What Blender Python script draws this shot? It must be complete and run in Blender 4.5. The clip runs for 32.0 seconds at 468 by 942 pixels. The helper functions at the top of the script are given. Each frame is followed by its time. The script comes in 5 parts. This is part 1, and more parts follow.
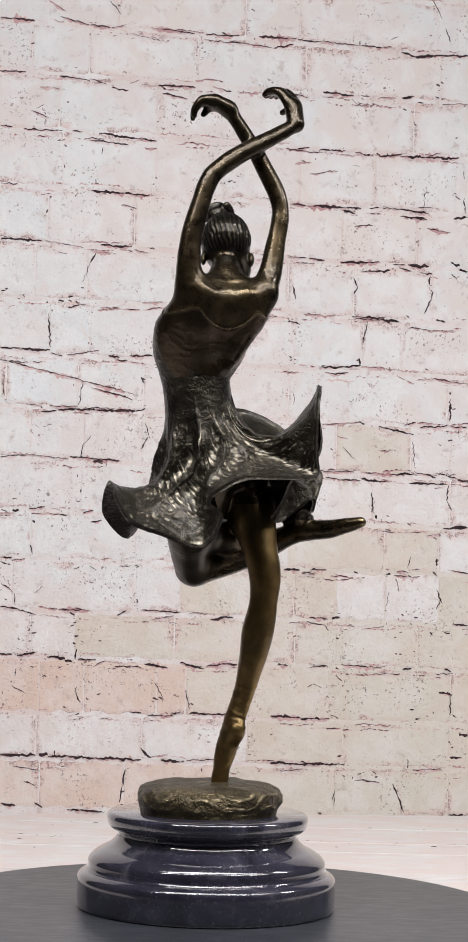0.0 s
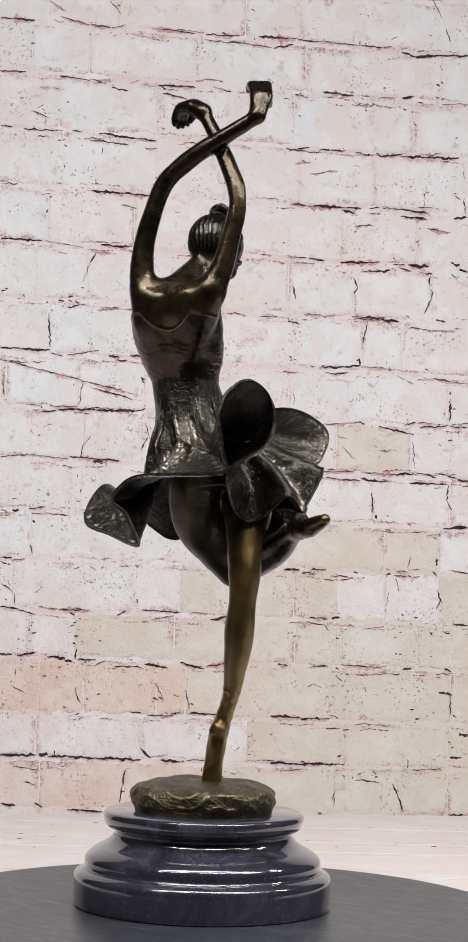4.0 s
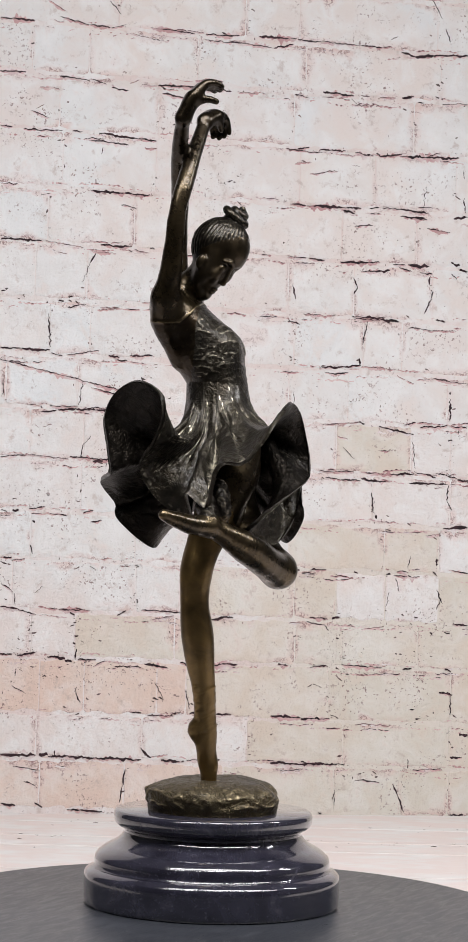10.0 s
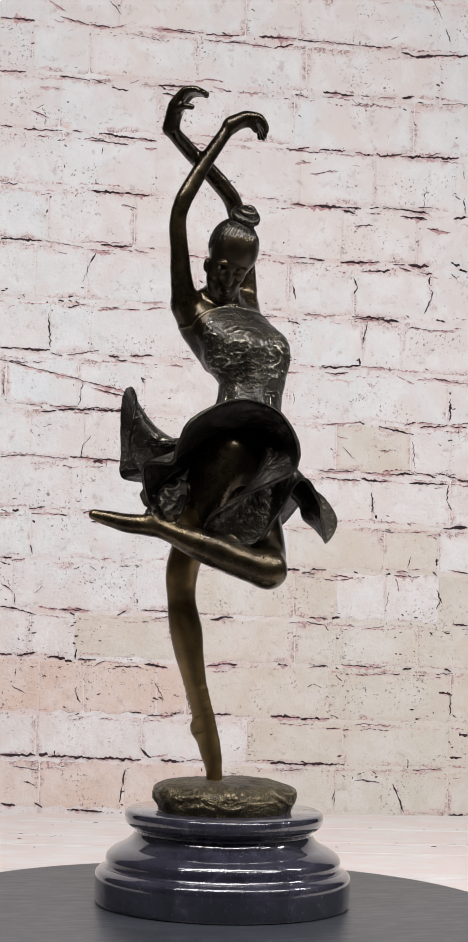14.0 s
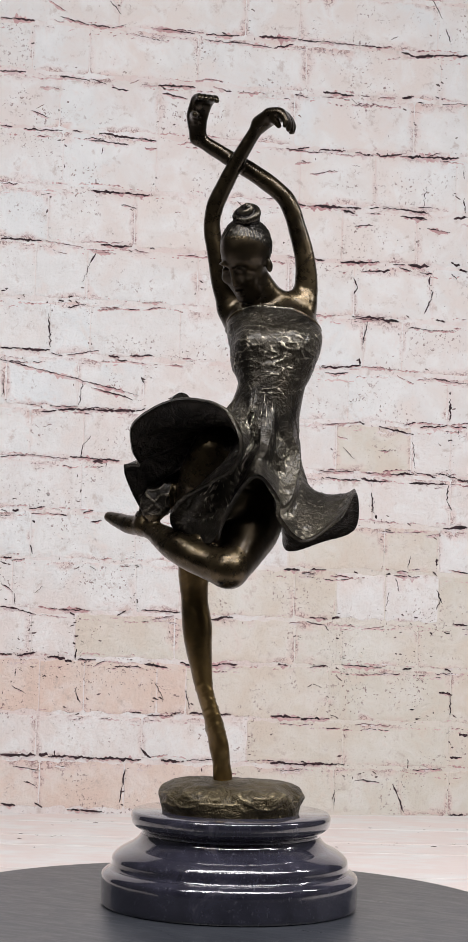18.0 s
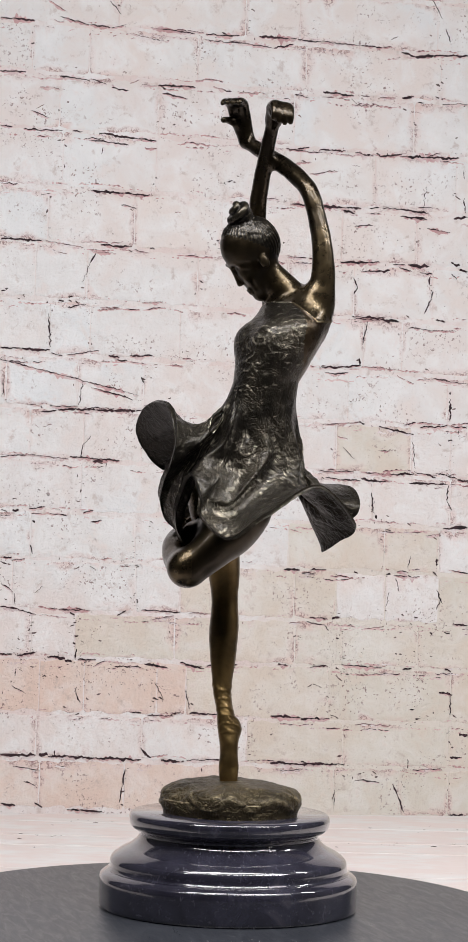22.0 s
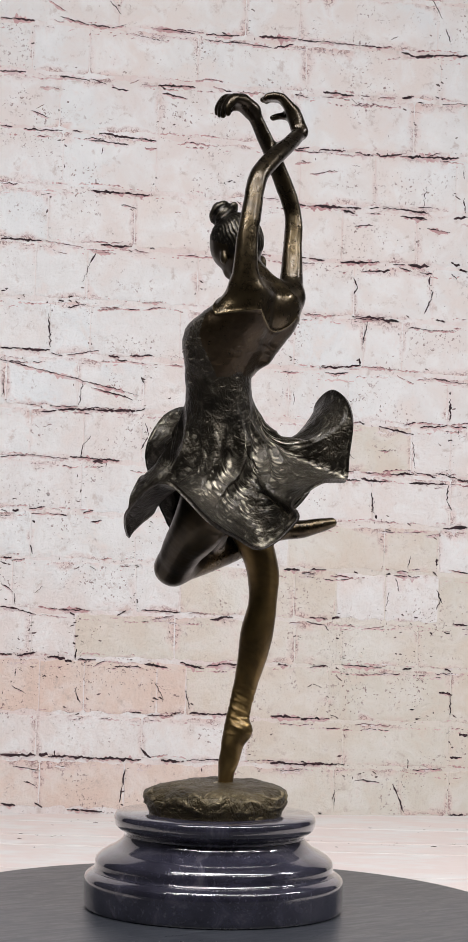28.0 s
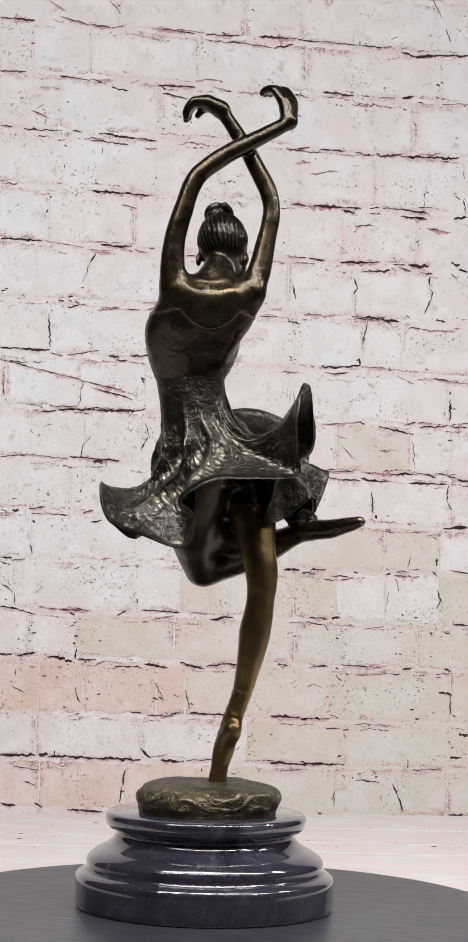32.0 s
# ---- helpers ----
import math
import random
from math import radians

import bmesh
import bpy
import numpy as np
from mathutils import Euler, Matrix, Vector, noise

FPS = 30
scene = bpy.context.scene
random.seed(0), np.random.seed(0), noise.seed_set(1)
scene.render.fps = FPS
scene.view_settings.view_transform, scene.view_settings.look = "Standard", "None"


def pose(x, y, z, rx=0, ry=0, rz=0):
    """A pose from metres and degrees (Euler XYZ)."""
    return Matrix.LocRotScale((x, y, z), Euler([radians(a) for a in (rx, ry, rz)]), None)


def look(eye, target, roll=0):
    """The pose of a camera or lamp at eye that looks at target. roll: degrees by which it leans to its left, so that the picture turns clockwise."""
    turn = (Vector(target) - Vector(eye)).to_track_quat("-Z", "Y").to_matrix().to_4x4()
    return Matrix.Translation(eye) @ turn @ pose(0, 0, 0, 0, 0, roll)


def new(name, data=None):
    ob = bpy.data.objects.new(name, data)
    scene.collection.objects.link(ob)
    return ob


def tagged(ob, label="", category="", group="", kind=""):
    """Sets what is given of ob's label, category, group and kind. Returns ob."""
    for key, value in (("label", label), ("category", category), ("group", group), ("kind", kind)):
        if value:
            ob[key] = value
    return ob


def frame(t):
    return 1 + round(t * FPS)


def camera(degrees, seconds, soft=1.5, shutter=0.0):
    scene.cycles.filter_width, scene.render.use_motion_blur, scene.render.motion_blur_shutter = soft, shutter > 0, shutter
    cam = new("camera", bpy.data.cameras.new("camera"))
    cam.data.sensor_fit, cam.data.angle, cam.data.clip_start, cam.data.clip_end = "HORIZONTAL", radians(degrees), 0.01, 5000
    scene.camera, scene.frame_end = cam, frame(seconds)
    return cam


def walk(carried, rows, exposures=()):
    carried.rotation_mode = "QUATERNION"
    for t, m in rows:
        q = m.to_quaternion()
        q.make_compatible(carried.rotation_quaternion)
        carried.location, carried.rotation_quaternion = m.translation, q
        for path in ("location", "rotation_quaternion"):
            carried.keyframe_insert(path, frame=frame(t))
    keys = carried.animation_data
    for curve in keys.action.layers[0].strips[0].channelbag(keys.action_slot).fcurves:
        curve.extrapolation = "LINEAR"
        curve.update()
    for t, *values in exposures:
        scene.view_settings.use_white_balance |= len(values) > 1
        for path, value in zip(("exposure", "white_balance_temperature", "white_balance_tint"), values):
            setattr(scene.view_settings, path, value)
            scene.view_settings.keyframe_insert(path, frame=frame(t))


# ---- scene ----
# One still camera on a support, a bronze dancer on a turning plate, a brick-print backdrop behind.
PERIOD = 30.99                      # seconds for one clockwise turn of the plate
FLOOR = -0.05                       # the board-print table top; the plate's top is z = 0

cam = camera(12.672, 32.0, soft=0.8)
EYE = Matrix.Translation((0.0, -1.4058, 0.2325)) @ pose(0, 0, 0, 0, 0, -0.201) @ pose(0, 0, 0, 92.259, 0, 0) @ pose(0, 0, 0, 0, 0, 1.480)
walk(cam, [(0.0, EYE), (32.0, EYE)], exposures=[(0.0, 0.0), (32.0, 0.0)])

# ---- light ----
world = bpy.data.worlds.new("studio_air")
scene.world = world
world.use_nodes = True
world.node_tree.nodes["Background"].inputs[0].default_value = (0.9, 0.95, 1.0, 1)
world.node_tree.nodes["Background"].inputs[1].default_value = 0.25


def strip_lamp(name, eye, target, long, wide, power, colour=(1.0, 0.973, 0.976)):
    lamp = bpy.data.lights.new(name, "AREA")
    lamp.shape, lamp.size, lamp.size_y, lamp.energy, lamp.color = "RECTANGLE", long, wide, power, colour
    ob = new(name, lamp)
    ob.matrix_world = look(eye, target)
    return ob


strip_lamp("front_tube_lamp", (0.21, -0.30, 1.02), (0.21, 0.0, 0.1), 1.5, 0.075, 10.0)
strip_lamp("short_tube_lamp", (-0.20, -0.40, 1.00), (-0.2, 0.0, 0.1), 0.62, 0.03, 1.3)
strip_lamp("rear_tube_lamp", (0.15, -0.80, 1.28), (0.15, 0.6, 0.5), 2.4, 0.045, 21.3)
strip_lamp("side_tube_lamp", (1.08, 0.07, 1.00), (1.08, -0.20, 0.1), 0.5, 0.06, 7.0)

# ---- materials ----
def mat(name, rough=0.5, metal=0.0, coat=0.0):
    m = bpy.data.materials.new(name)
    m.use_nodes = True
    b = m.node_tree.nodes["Principled BSDF"]
    b.inputs["Roughness"].default_value, b.inputs["Metallic"].default_value = rough, metal
    b.inputs["Coat Weight"].default_value = coat
    return m, m.node_tree, b


def node(nt, kind, **values):
    n = nt.nodes.new(kind)
    for k, v in values.items():
        n.inputs[k.replace("_", " ")].default_value = v
    return n


def coords(nt, scale=(1, 1, 1), shift=(0, 0, 0)):
    tc = nt.nodes.new("ShaderNodeTexCoord")
    mp = nt.nodes.new("ShaderNodeMapping")
    mp.inputs["Scale"].default_value, mp.inputs["Location"].default_value = scale, shift
    nt.links.new(tc.outputs["Object"], mp.inputs["Vector"])
    return mp.outputs["Vector"]


def noise_of(nt, vec, scale, detail=4.0, rough=0.55, warp=0.0):
    n = node(nt, "ShaderNodeTexNoise", Scale=scale, Detail=detail, Roughness=rough, Distortion=warp)
    nt.links.new(vec, n.inputs["Vector"])
    return n.outputs["Fac"]


def ramp(nt, fac, *stops):
    r = nt.nodes.new("ShaderNodeValToRGB")
    while len(r.color_ramp.elements) < len(stops):
        r.color_ramp.elements.new(0.5)
    for e, (p, c) in zip(r.color_ramp.elements, stops):
        e.position, e.color = p, (*c, 1) if len(c) == 3 else (c[0],) * 3 + (1,)
    nt.links.new(fac, r.inputs["Fac"])
    return r.outputs["Color"]


def mix(nt, fac, a, b, how="MIX"):
    m = nt.nodes.new("ShaderNodeMix")
    m.data_type, m.blend_type = "RGBA", how
    for sock, v in ((m.inputs[0], fac), (m.inputs[6], a), (m.inputs[7], b)):
        if isinstance(v, (int, float)):
            sock.default_value = v
        elif isinstance(v, tuple):
            sock.default_value = (*v, 1)
        else:
            nt.links.new(v, sock)
    return m.outputs[2]


def bump(nt, b, height, strength, distance=0.001, normal=None):
    n = node(nt, "ShaderNodeBump", Strength=strength, Distance=distance)
    nt.links.new(height, n.inputs["Height"])
    if normal:
        nt.links.new(normal, n.inputs["Normal"])
    nt.links.new(n.outputs["Normal"], b.inputs["Normal"])
    return n.outputs["Normal"]


def set_colour(nt, b, colour):
    nt.links.new(colour, b.inputs["Base Color"])


def bronze(name, dark, mid, worn, grain, strength, rough, wax=0.2, rub=1.0, creased=0.0, metal=0.88, dull=None, ridge=(0.510, 0.550)):
    """Patinated cast bronze: dark in the mass, rubbed bright on its ridges, waxed."""
    m, nt, b = mat(name, rough, metal, wax)
    b.inputs["Coat Roughness"].default_value = 0.16
    v = coords(nt)
    big = noise_of(nt, v, 26.0, 5.0, 0.6, 0.6)
    mottle = noise_of(nt, v, 120.0, 5.0, 0.6, 0.4)
    fine = noise_of(nt, v, grain, 6.0, 0.65)
    base = ramp(nt, big, (0.34, dark), (0.68, mid))
    base = mix(nt, ramp(nt, mottle, (0.56, (0.0,)), (0.76, (0.13 * rub,))), base, worn)
    geo = nt.nodes.new("ShaderNodeNewGeometry")
    edge = ramp(nt, geo.outputs["Pointiness"], (ridge[0], (0.0,)), (ridge[1], (rub,)))
    colour = mix(nt, edge, base, worn)
    if dull:                           # dark patina, and shade on the raised forearms put into the colour
        z = nt.nodes.new("ShaderNodeSeparateXYZ")
        nt.links.new(v, z.inputs[0])
        reach = nt.nodes.new("ShaderNodeMath")
        reach.operation = "MULTIPLY_ADD"
        reach.inputs[1].default_value = 0.06
        nt.links.new(big, reach.inputs[0])
        nt.links.new(z.outputs["Z"], reach.inputs[2])
        colour = mix(nt, ramp(nt, reach.outputs[0], (dull[0] + 0.03, (0.0,)), (dull[1] + 0.03, (0.94,))), colour, dark)
    n1 = bump(nt, b, mottle, strength * 0.35, 0.0016)
    if creased:
        lines = noise_of(nt, v, 95.0, 3.0, 0.6, 1.4)
        crest = ramp(nt, lines, (0.40, (0.0,)), (0.50, (1.0,)), (0.60, (0.0,)))
        n1 = bump(nt, b, crest, creased, 0.0014, n1)
        flake = node(nt, "ShaderNodeTexVoronoi", Scale=130.0)
        flake.feature = "DISTANCE_TO_EDGE"
        bent = nt.nodes.new("ShaderNodeVectorMath")
        bent.operation = "MULTIPLY_ADD"
        bent.inputs[1].default_value = (0.03, 0.03, 0.03)
        wobble = node(nt, "ShaderNodeTexNoise", Scale=70.0, Detail=3.0)
        nt.links.new(v, wobble.inputs["Vector"])
        nt.links.new(wobble.outputs["Color"], bent.inputs[0])
        nt.links.new(v, bent.inputs[2])
        nt.links.new(bent.outputs[0], flake.inputs["Vector"])
        plates = mix(nt, ramp(nt, big, (0.46, (0.0,)), (0.58, (1.0,))), (1, 1, 1), ramp(nt, flake.outputs["Distance"], (0.0, (0.0,)), (0.14, (1.0,))))
        n1 = bump(nt, b, plates, creased * 1.2, 0.0012, n1)
    set_colour(nt, b, colour)
    nt.links.new(ramp(nt, fine, (0.3, (rough - 0.08,)), (0.7, (rough + 0.12,))), b.inputs["Roughness"])
    bump(nt, b, fine, strength, 0.0008, n1)
    return m


SKIN = bronze("bronze_skin", (0.019, 0.0137, 0.0075), (0.084, 0.061, 0.031), (0.36, 0.275, 0.150), 160.0, 0.26, 0.28, 0.25, 0.4, 0.0, 0.9, (0.447, 0.505))
# brighter, more golden bronze for the standing leg
LEG = bronze("bronze_golden_leg", (0.088, 0.0590, 0.0240), (0.215, 0.140, 0.052), (0.42, 0.285, 0.110), 160.0, 0.30, 0.36, 0.2, 0.35, 0.0, 0.9)
# darker copy of the skin bronze, with shade put into its colour
SHADED_SKIN = bronze("bronze_shaded_skin", (0.014, 0.010, 0.0055), (0.042, 0.030, 0.015), (0.13, 0.10, 0.055), 160.0, 0.12, 0.38, 0.2, 0.3)
# ridges are rubbed, and brightened further as highlights painted into the colour
CLOTH = bronze("bronze_cloth", (0.012, 0.0103, 0.0082), (0.050, 0.0430, 0.0315), (0.58, 0.53, 0.42), 260.0, 0.6, 0.39, 0.2, 0.95, 0.32, 0.88, None, (0.508, 0.536))
BODICE = bronze("bronze_bodice", (0.016, 0.0105, 0.0060), (0.048, 0.0325, 0.0170), (0.40, 0.33, 0.20), 200.0, 0.28, 0.32, 0.2, 0.65, 0.08, 0.88, None, (0.512, 0.548))
HAIR = bronze("bronze_hair", (0.007, 0.006, 0.005), (0.020, 0.017, 0.012), (0.10, 0.085, 0.06), 160.0, 0.3, 0.36, 0.2, 0.7)
ROCK = bronze("bronze_rock", (0.032, 0.0255, 0.016), (0.130, 0.104, 0.060), (0.33, 0.275, 0.175), 170.0, 0.75, 0.48, 0.1, 0.9, 0.55)
# darker copy of the cloth bronze; shade inside the skirt put into its colour
SHADED_CLOTH = bronze("bronze_shaded_cloth", (0.007, 0.0058, 0.0047), (0.024, 0.0198, 0.0152), (0.120, 0.104, 0.080), 170.0, 0.7, 0.40, 0.1, 0.7, 0.35)

MARBLE, nt, b = mat("black_marble", 0.10, 0.0, 1.0)
b.inputs["Coat Roughness"].default_value = 0.03
b.inputs["Coat IOR"].default_value = 1.62
v = coords(nt)
flow = noise_of(nt, v, 30.0, 8.0, 0.65, 1.2)
spots = noise_of(nt, v, 420.0, 3.0, 0.6)
c1 = ramp(nt, flow, (0.30, (0.011, 0.0105, 0.0165)), (0.58, (0.034, 0.0335, 0.0510)), (0.80, (0.115, 0.106, 0.124)))
set_colour(nt, b, mix(nt, ramp(nt, spots, (0.60, (0.0,)), (0.72, (0.25,))), c1, (0.17, 0.17, 0.19)))
nt.links.new(ramp(nt, spots, (0.3, (0.09,)), (0.8, (0.22,))), b.inputs["Roughness"])
nt.links.new(ramp(nt, noise_of(nt, v, 22.0, 6.0, 0.65, 0.8), (0.45, (0.02,)), (0.70, (0.16,))), b.inputs["Coat Roughness"])

PLATE, nt, b = mat("black_plate", 0.34)
v = coords(nt)
scuffs = noise_of(nt, coords(nt, (1.0, 5.0, 1.0)), 38.0, 7.0, 0.7, 0.8)
c1 = ramp(nt, noise_of(nt, v, 14.0, 6.0, 0.6), (0.3, (0.026, 0.029, 0.036)), (0.7, (0.042, 0.046, 0.056)))
set_colour(nt, b, mix(nt, ramp(nt, scuffs, (0.54, (0.0,)), (0.74, (0.45,))), c1, (0.10, 0.107, 0.125)))
nt.links.new(ramp(nt, scuffs, (0.3, (0.26,)), (0.75, (0.46,))), b.inputs["Roughness"])
bump(nt, b, noise_of(nt, v, 900.0, 3.0), 0.12, 0.0004)

RUBBER, nt, b = mat("dark_rubber", 0.7)
set_colour(nt, b, ramp(nt, noise_of(nt, coords(nt), 80.0), (0.3, (0.02,)), (0.7, (0.035,))))


def wall_paint(name, low, high, blush, rough=0.75, edges=1.0, chalk=0.75, beige=False):
    """Print of whitewash over brick: soft fields of white and pink, worn and crazed towards the joints."""
    m, nt, b = mat(name, rough)
    geo = nt.nodes.new("ShaderNodeNewGeometry")
    wp = geo.outputs["Position"]
    info = nt.nodes.new("ShaderNodeObjectInfo")
    cloud = noise_of(nt, wp, 7.0, 5.0, 0.55, 0.3)
    field = noise_of(nt, wp, 26.0, 6.0, 0.6, 0.5)
    crust = noise_of(nt, wp, 75.0, 8.0, 0.72, 0.2)
    grain = noise_of(nt, wp, 300.0, 6.0, 0.75)
    # how near the brick's own edge: 0 in its middle, 1 at its outline
    tc = nt.nodes.new("ShaderNodeTexCoord")
    axes = nt.nodes.new("ShaderNodeSeparateXYZ")
    nt.links.new(tc.outputs["Generated"], axes.inputs[0])
    ends = ramp(nt, axes.outputs["X"], (0.0, (1.0,)), (0.09, (0.0,)), (0.91, (0.0,)), (1.0, (1.0,)))
    beds = ramp(nt, axes.outputs["Z"], (0.0, (1.0,)), (0.22, (0.0,)), (0.72, (0.0,)), (1.0, (1.0,)))
    where = ramp(nt, noise_of(nt, wp, 13.0, 4.0, 0.6, 0.4), (0.38, (0.0,)), (0.58, (1.0,)))
    rim = mix(nt, 1.0, mix(nt, 1.0, mix(nt, 0.8, (0, 0, 0), ends), beds, "LIGHTEN"), where, "MULTIPLY")
    c = mix(nt, ramp(nt, info.outputs["Random"], (0.0, (0.0,)), (1.0, (1.0,))), low, high)
    c = mix(nt, ramp(nt, cloud, (0.42, (0.0,)), (0.60, (0.8,))), c, blush)
    c = mix(nt, ramp(nt, field, (0.45, (0.0,)), (0.62, (chalk,))), c, (0.775, 0.785, 0.79))
    c = mix(nt, ramp(nt, field, (0.32, (0.6,)), (0.44, (0.0,))), c, blush)
    c = mix(nt, ramp(nt, crust, (0.55, (0.0,)), (0.70, (0.55,))), c, blush)
    c = mix(nt, ramp(nt, crust, (0.33, (0.55,)), (0.43, (0.0,))), c, (0.46, 0.38, 0.35))
    if beige:                          # the print turns beige in one corner
        place = nt.nodes.new("ShaderNodeSeparateXYZ")
        nt.links.new(tc.outputs["Object"], place.inputs[0])
        zone = mix(nt, 1.0, ramp(nt, place.outputs["X"], (0.0, (0.0,)), (0.08, (1.0,))), ramp(nt, place.outputs["Z"], (0.26, (1.0,)), (0.36, (0.0,))), "MULTIPLY")
        c = mix(nt, mix(nt, 0.85, (0, 0, 0), zone), c, (0.66, 0.62, 0.56))
    # pits in loose clusters
    pits = noise_of(nt, wp, 300.0, 3.0, 0.6)
    clusters = mix(nt, 1.0, ramp(nt, noise_of(nt, wp, 19.0, 3.0, 0.6, 0.3), (0.52, (0.0,)), (0.62, (1.0,))), ramp(nt, pits, (0.60, (0.0,)), (0.65, (0.85,))), "MULTIPLY")
    c = mix(nt, clusters, c, (0.20, 0.13, 0.125))
    # red old paint showing through by the joints
    worn = mix(nt, 0.36 * edges, field, rim, "ADD")
    c = mix(nt, ramp(nt, worn, (0.62, (0.0,)), (0.90, (0.7,))), c, (0.67, 0.49, 0.455))
    crazed = mix(nt, 1.0, ramp(nt, crust, (0.470, (0.0,)), (0.490, (1.0,)), (0.510, (1.0,)), (0.530, (0.0,))), ramp(nt, worn, (0.68, (0.0,)), (0.82, (0.85 * edges,))), "MULTIPLY")
    c = mix(nt, crazed, c, (0.22, 0.12, 0.12))
    c = mix(nt, ramp(nt, grain, (0.62, (0.0,)), (0.72, (0.3,))), c, (0.36, 0.28, 0.27))
    set_colour(nt, b, c)
    n1 = bump(nt, b, field, 0.35, 0.003)
    n2 = bump(nt, b, crust, 0.8, 0.0030, n1)
    bump(nt, b, grain, 0.28, 0.0013, n2)
    return m


BRICK = wall_paint("painted_brick", (0.705, 0.70, 0.695), (0.715, 0.745, 0.765), (0.725, 0.66, 0.63))
BRICK_PINK = wall_paint("painted_brick_pink", (0.705, 0.69, 0.685), (0.715, 0.73, 0.735), (0.715, 0.650, 0.625), chalk=0.7)
BRICK_WARM = wall_paint("painted_brick_warm", (0.69, 0.59, 0.53), (0.71, 0.64, 0.60), (0.68, 0.53, 0.46), chalk=0.35)
BRICK_BEIGE = wall_paint("painted_brick_beige", (0.625, 0.59, 0.525), (0.67, 0.65, 0.60), (0.645, 0.565, 0.49), chalk=0.3)
MORTAR = wall_paint("painted_mortar", (0.71, 0.66, 0.645), (0.73, 0.705, 0.70), (0.69, 0.585, 0.56), edges=0.0, beige=True)
STAIN = wall_paint("old_red_mortar", (0.58, 0.38, 0.38), (0.66, 0.48, 0.47), (0.46, 0.26, 0.27), edges=0.0)
# dark joint lines; the shade in the gaps is put into this colour
CRACK, nt, b = mat("dark_in_cracks", 0.9)
set_colour(nt, b, ramp(nt, noise_of(nt, coords(nt), 70.0), (0.35, (0.012, 0.007, 0.009)), (0.62, (0.042, 0.019, 0.024)), (0.82, (0.14, 0.075, 0.08))))
FAINT, nt, b = mat("faint_hairlines", 0.9)
set_colour(nt, b, ramp(nt, noise_of(nt, coords(nt), 90.0, 3.0, 0.6), (0.35, (0.05, 0.03, 0.034)), (0.5, (0.17, 0.10, 0.105)), (0.65, (0.46, 0.33, 0.32))))
CHIP, nt, b = mat("dirt_in_chips", 0.9)
set_colour(nt, b, ramp(nt, noise_of(nt, coords(nt), 40.0), (0.35, (0.03, 0.02, 0.022)), (0.55, (0.10, 0.065, 0.065)), (0.75, (0.30, 0.19, 0.18))))

BOARD, nt, b = mat("whitewashed_board", 0.6)
v = coords(nt, (9.0, 24.0, 24.0))
grainy = noise_of(nt, v, 3.0, 7.0, 0.68, 0.5)
patchy = noise_of(nt, coords(nt, (6.0, 12.0, 12.0)), 2.0, 5.0, 0.6)
set_colour(nt, b, mix(nt, ramp(nt, patchy, (0.42, (0.0,)), (0.56, (0.7,))), ramp(nt, grainy, (0.28, (0.74, 0.69, 0.67)), (0.5, (0.79, 0.77, 0.76)), (0.8, (0.79, 0.78, 0.77))), (0.77, 0.66, 0.63)))
bump(nt, b, grainy, 0.08, 0.001)

# grey of the unseen room, kept dark so the bronze reflects little
PLASTER, nt, b = mat("studio_plaster", 0.85)
set_colour(nt, b, ramp(nt, noise_of(nt, coords(nt), 3.0), (0.3, (0.09, 0.09, 0.095)), (0.7, (0.12, 0.12, 0.125))))


# ---- mesh helpers ----
def mesh_of(name, bm, material, smooth=False):
    me = bpy.data.meshes.new(name)
    bm.to_mesh(me)
    bm.free()
    for m in (material if isinstance(material, (list, tuple)) else [material]):
        me.materials.append(m)
    if smooth:
        me.polygons.foreach_set("use_smooth", [True] * len(me.polygons))
    return me


def part(name, bm, material, parent, label="", smooth=False):
    ob = new(name, mesh_of(name, bm, material, smooth))
    ob.parent = parent
    return tagged(ob, label)


def box_bm(x0, x1, y0, y1, z0, z1, bevel=0.0):
    bm = bmesh.new()
    bmesh.ops.create_cube(bm, size=1.0)
    for w in bm.verts:
        w.co = Vector(((x0, x1)[w.co.x > 0], (y0, y1)[w.co.y > 0], (z0, z1)[w.co.z > 0]))
    if bevel:
        bmesh.ops.bevel(bm, geom=bm.edges[:], offset=bevel, segments=2, affect="EDGES", profile=0.5)
    return bm


def lathe_bm(profile, segments=160, bottom=True):
    """Turns (radius, height) pairs, from the foot to the top, round the z axis."""
    bm = bmesh.new()
    rings = []
    for r, z in profile:
        rings.append([bm.verts.new((r * math.cos(2 * math.pi * k / segments), r * math.sin(2 * math.pi * k / segments), z)) for k in range(segments)])
    for a, c in zip(rings, rings[1:]):
        for k in range(segments):
            j = (k + 1) % segments
            bm.faces.new((a[k], a[j], c[j], c[k]))
    bm.faces.new(rings[-1])
    if bottom:
        bm.faces.new(rings[0][::-1])
    return bm


def rounded(profile, steps=4):
    """Catmull-Rom through the profile's points."""
    pts = [Vector(p) for p in profile]
    out = []
    for i in range(len(pts) - 1):
        p0, p1, p2, p3 = pts[max(i - 1, 0)], pts[i], pts[i + 1], pts[min(i + 2, len(pts) - 1)]
        for s in range(steps):
            t = s / steps
            out.append(tuple(0.5 * (2 * p1 + (p2 - p0) * t + (2 * p0 - 5 * p1 + 4 * p2 - p3) * t * t + (3 * p1 - p0 - 3 * p2 + p3) * t ** 3)))
    return out + [tuple(pts[-1])]


# ---- unseen room, added to close the space round the table ----
def slab(name, x0, x1, y0, y1, z0, z1, material, label, category):
    return tagged(new(name, mesh_of(name, box_bm(x0, x1, y0, y1, z0, z1), material)), label, category, kind="structure")


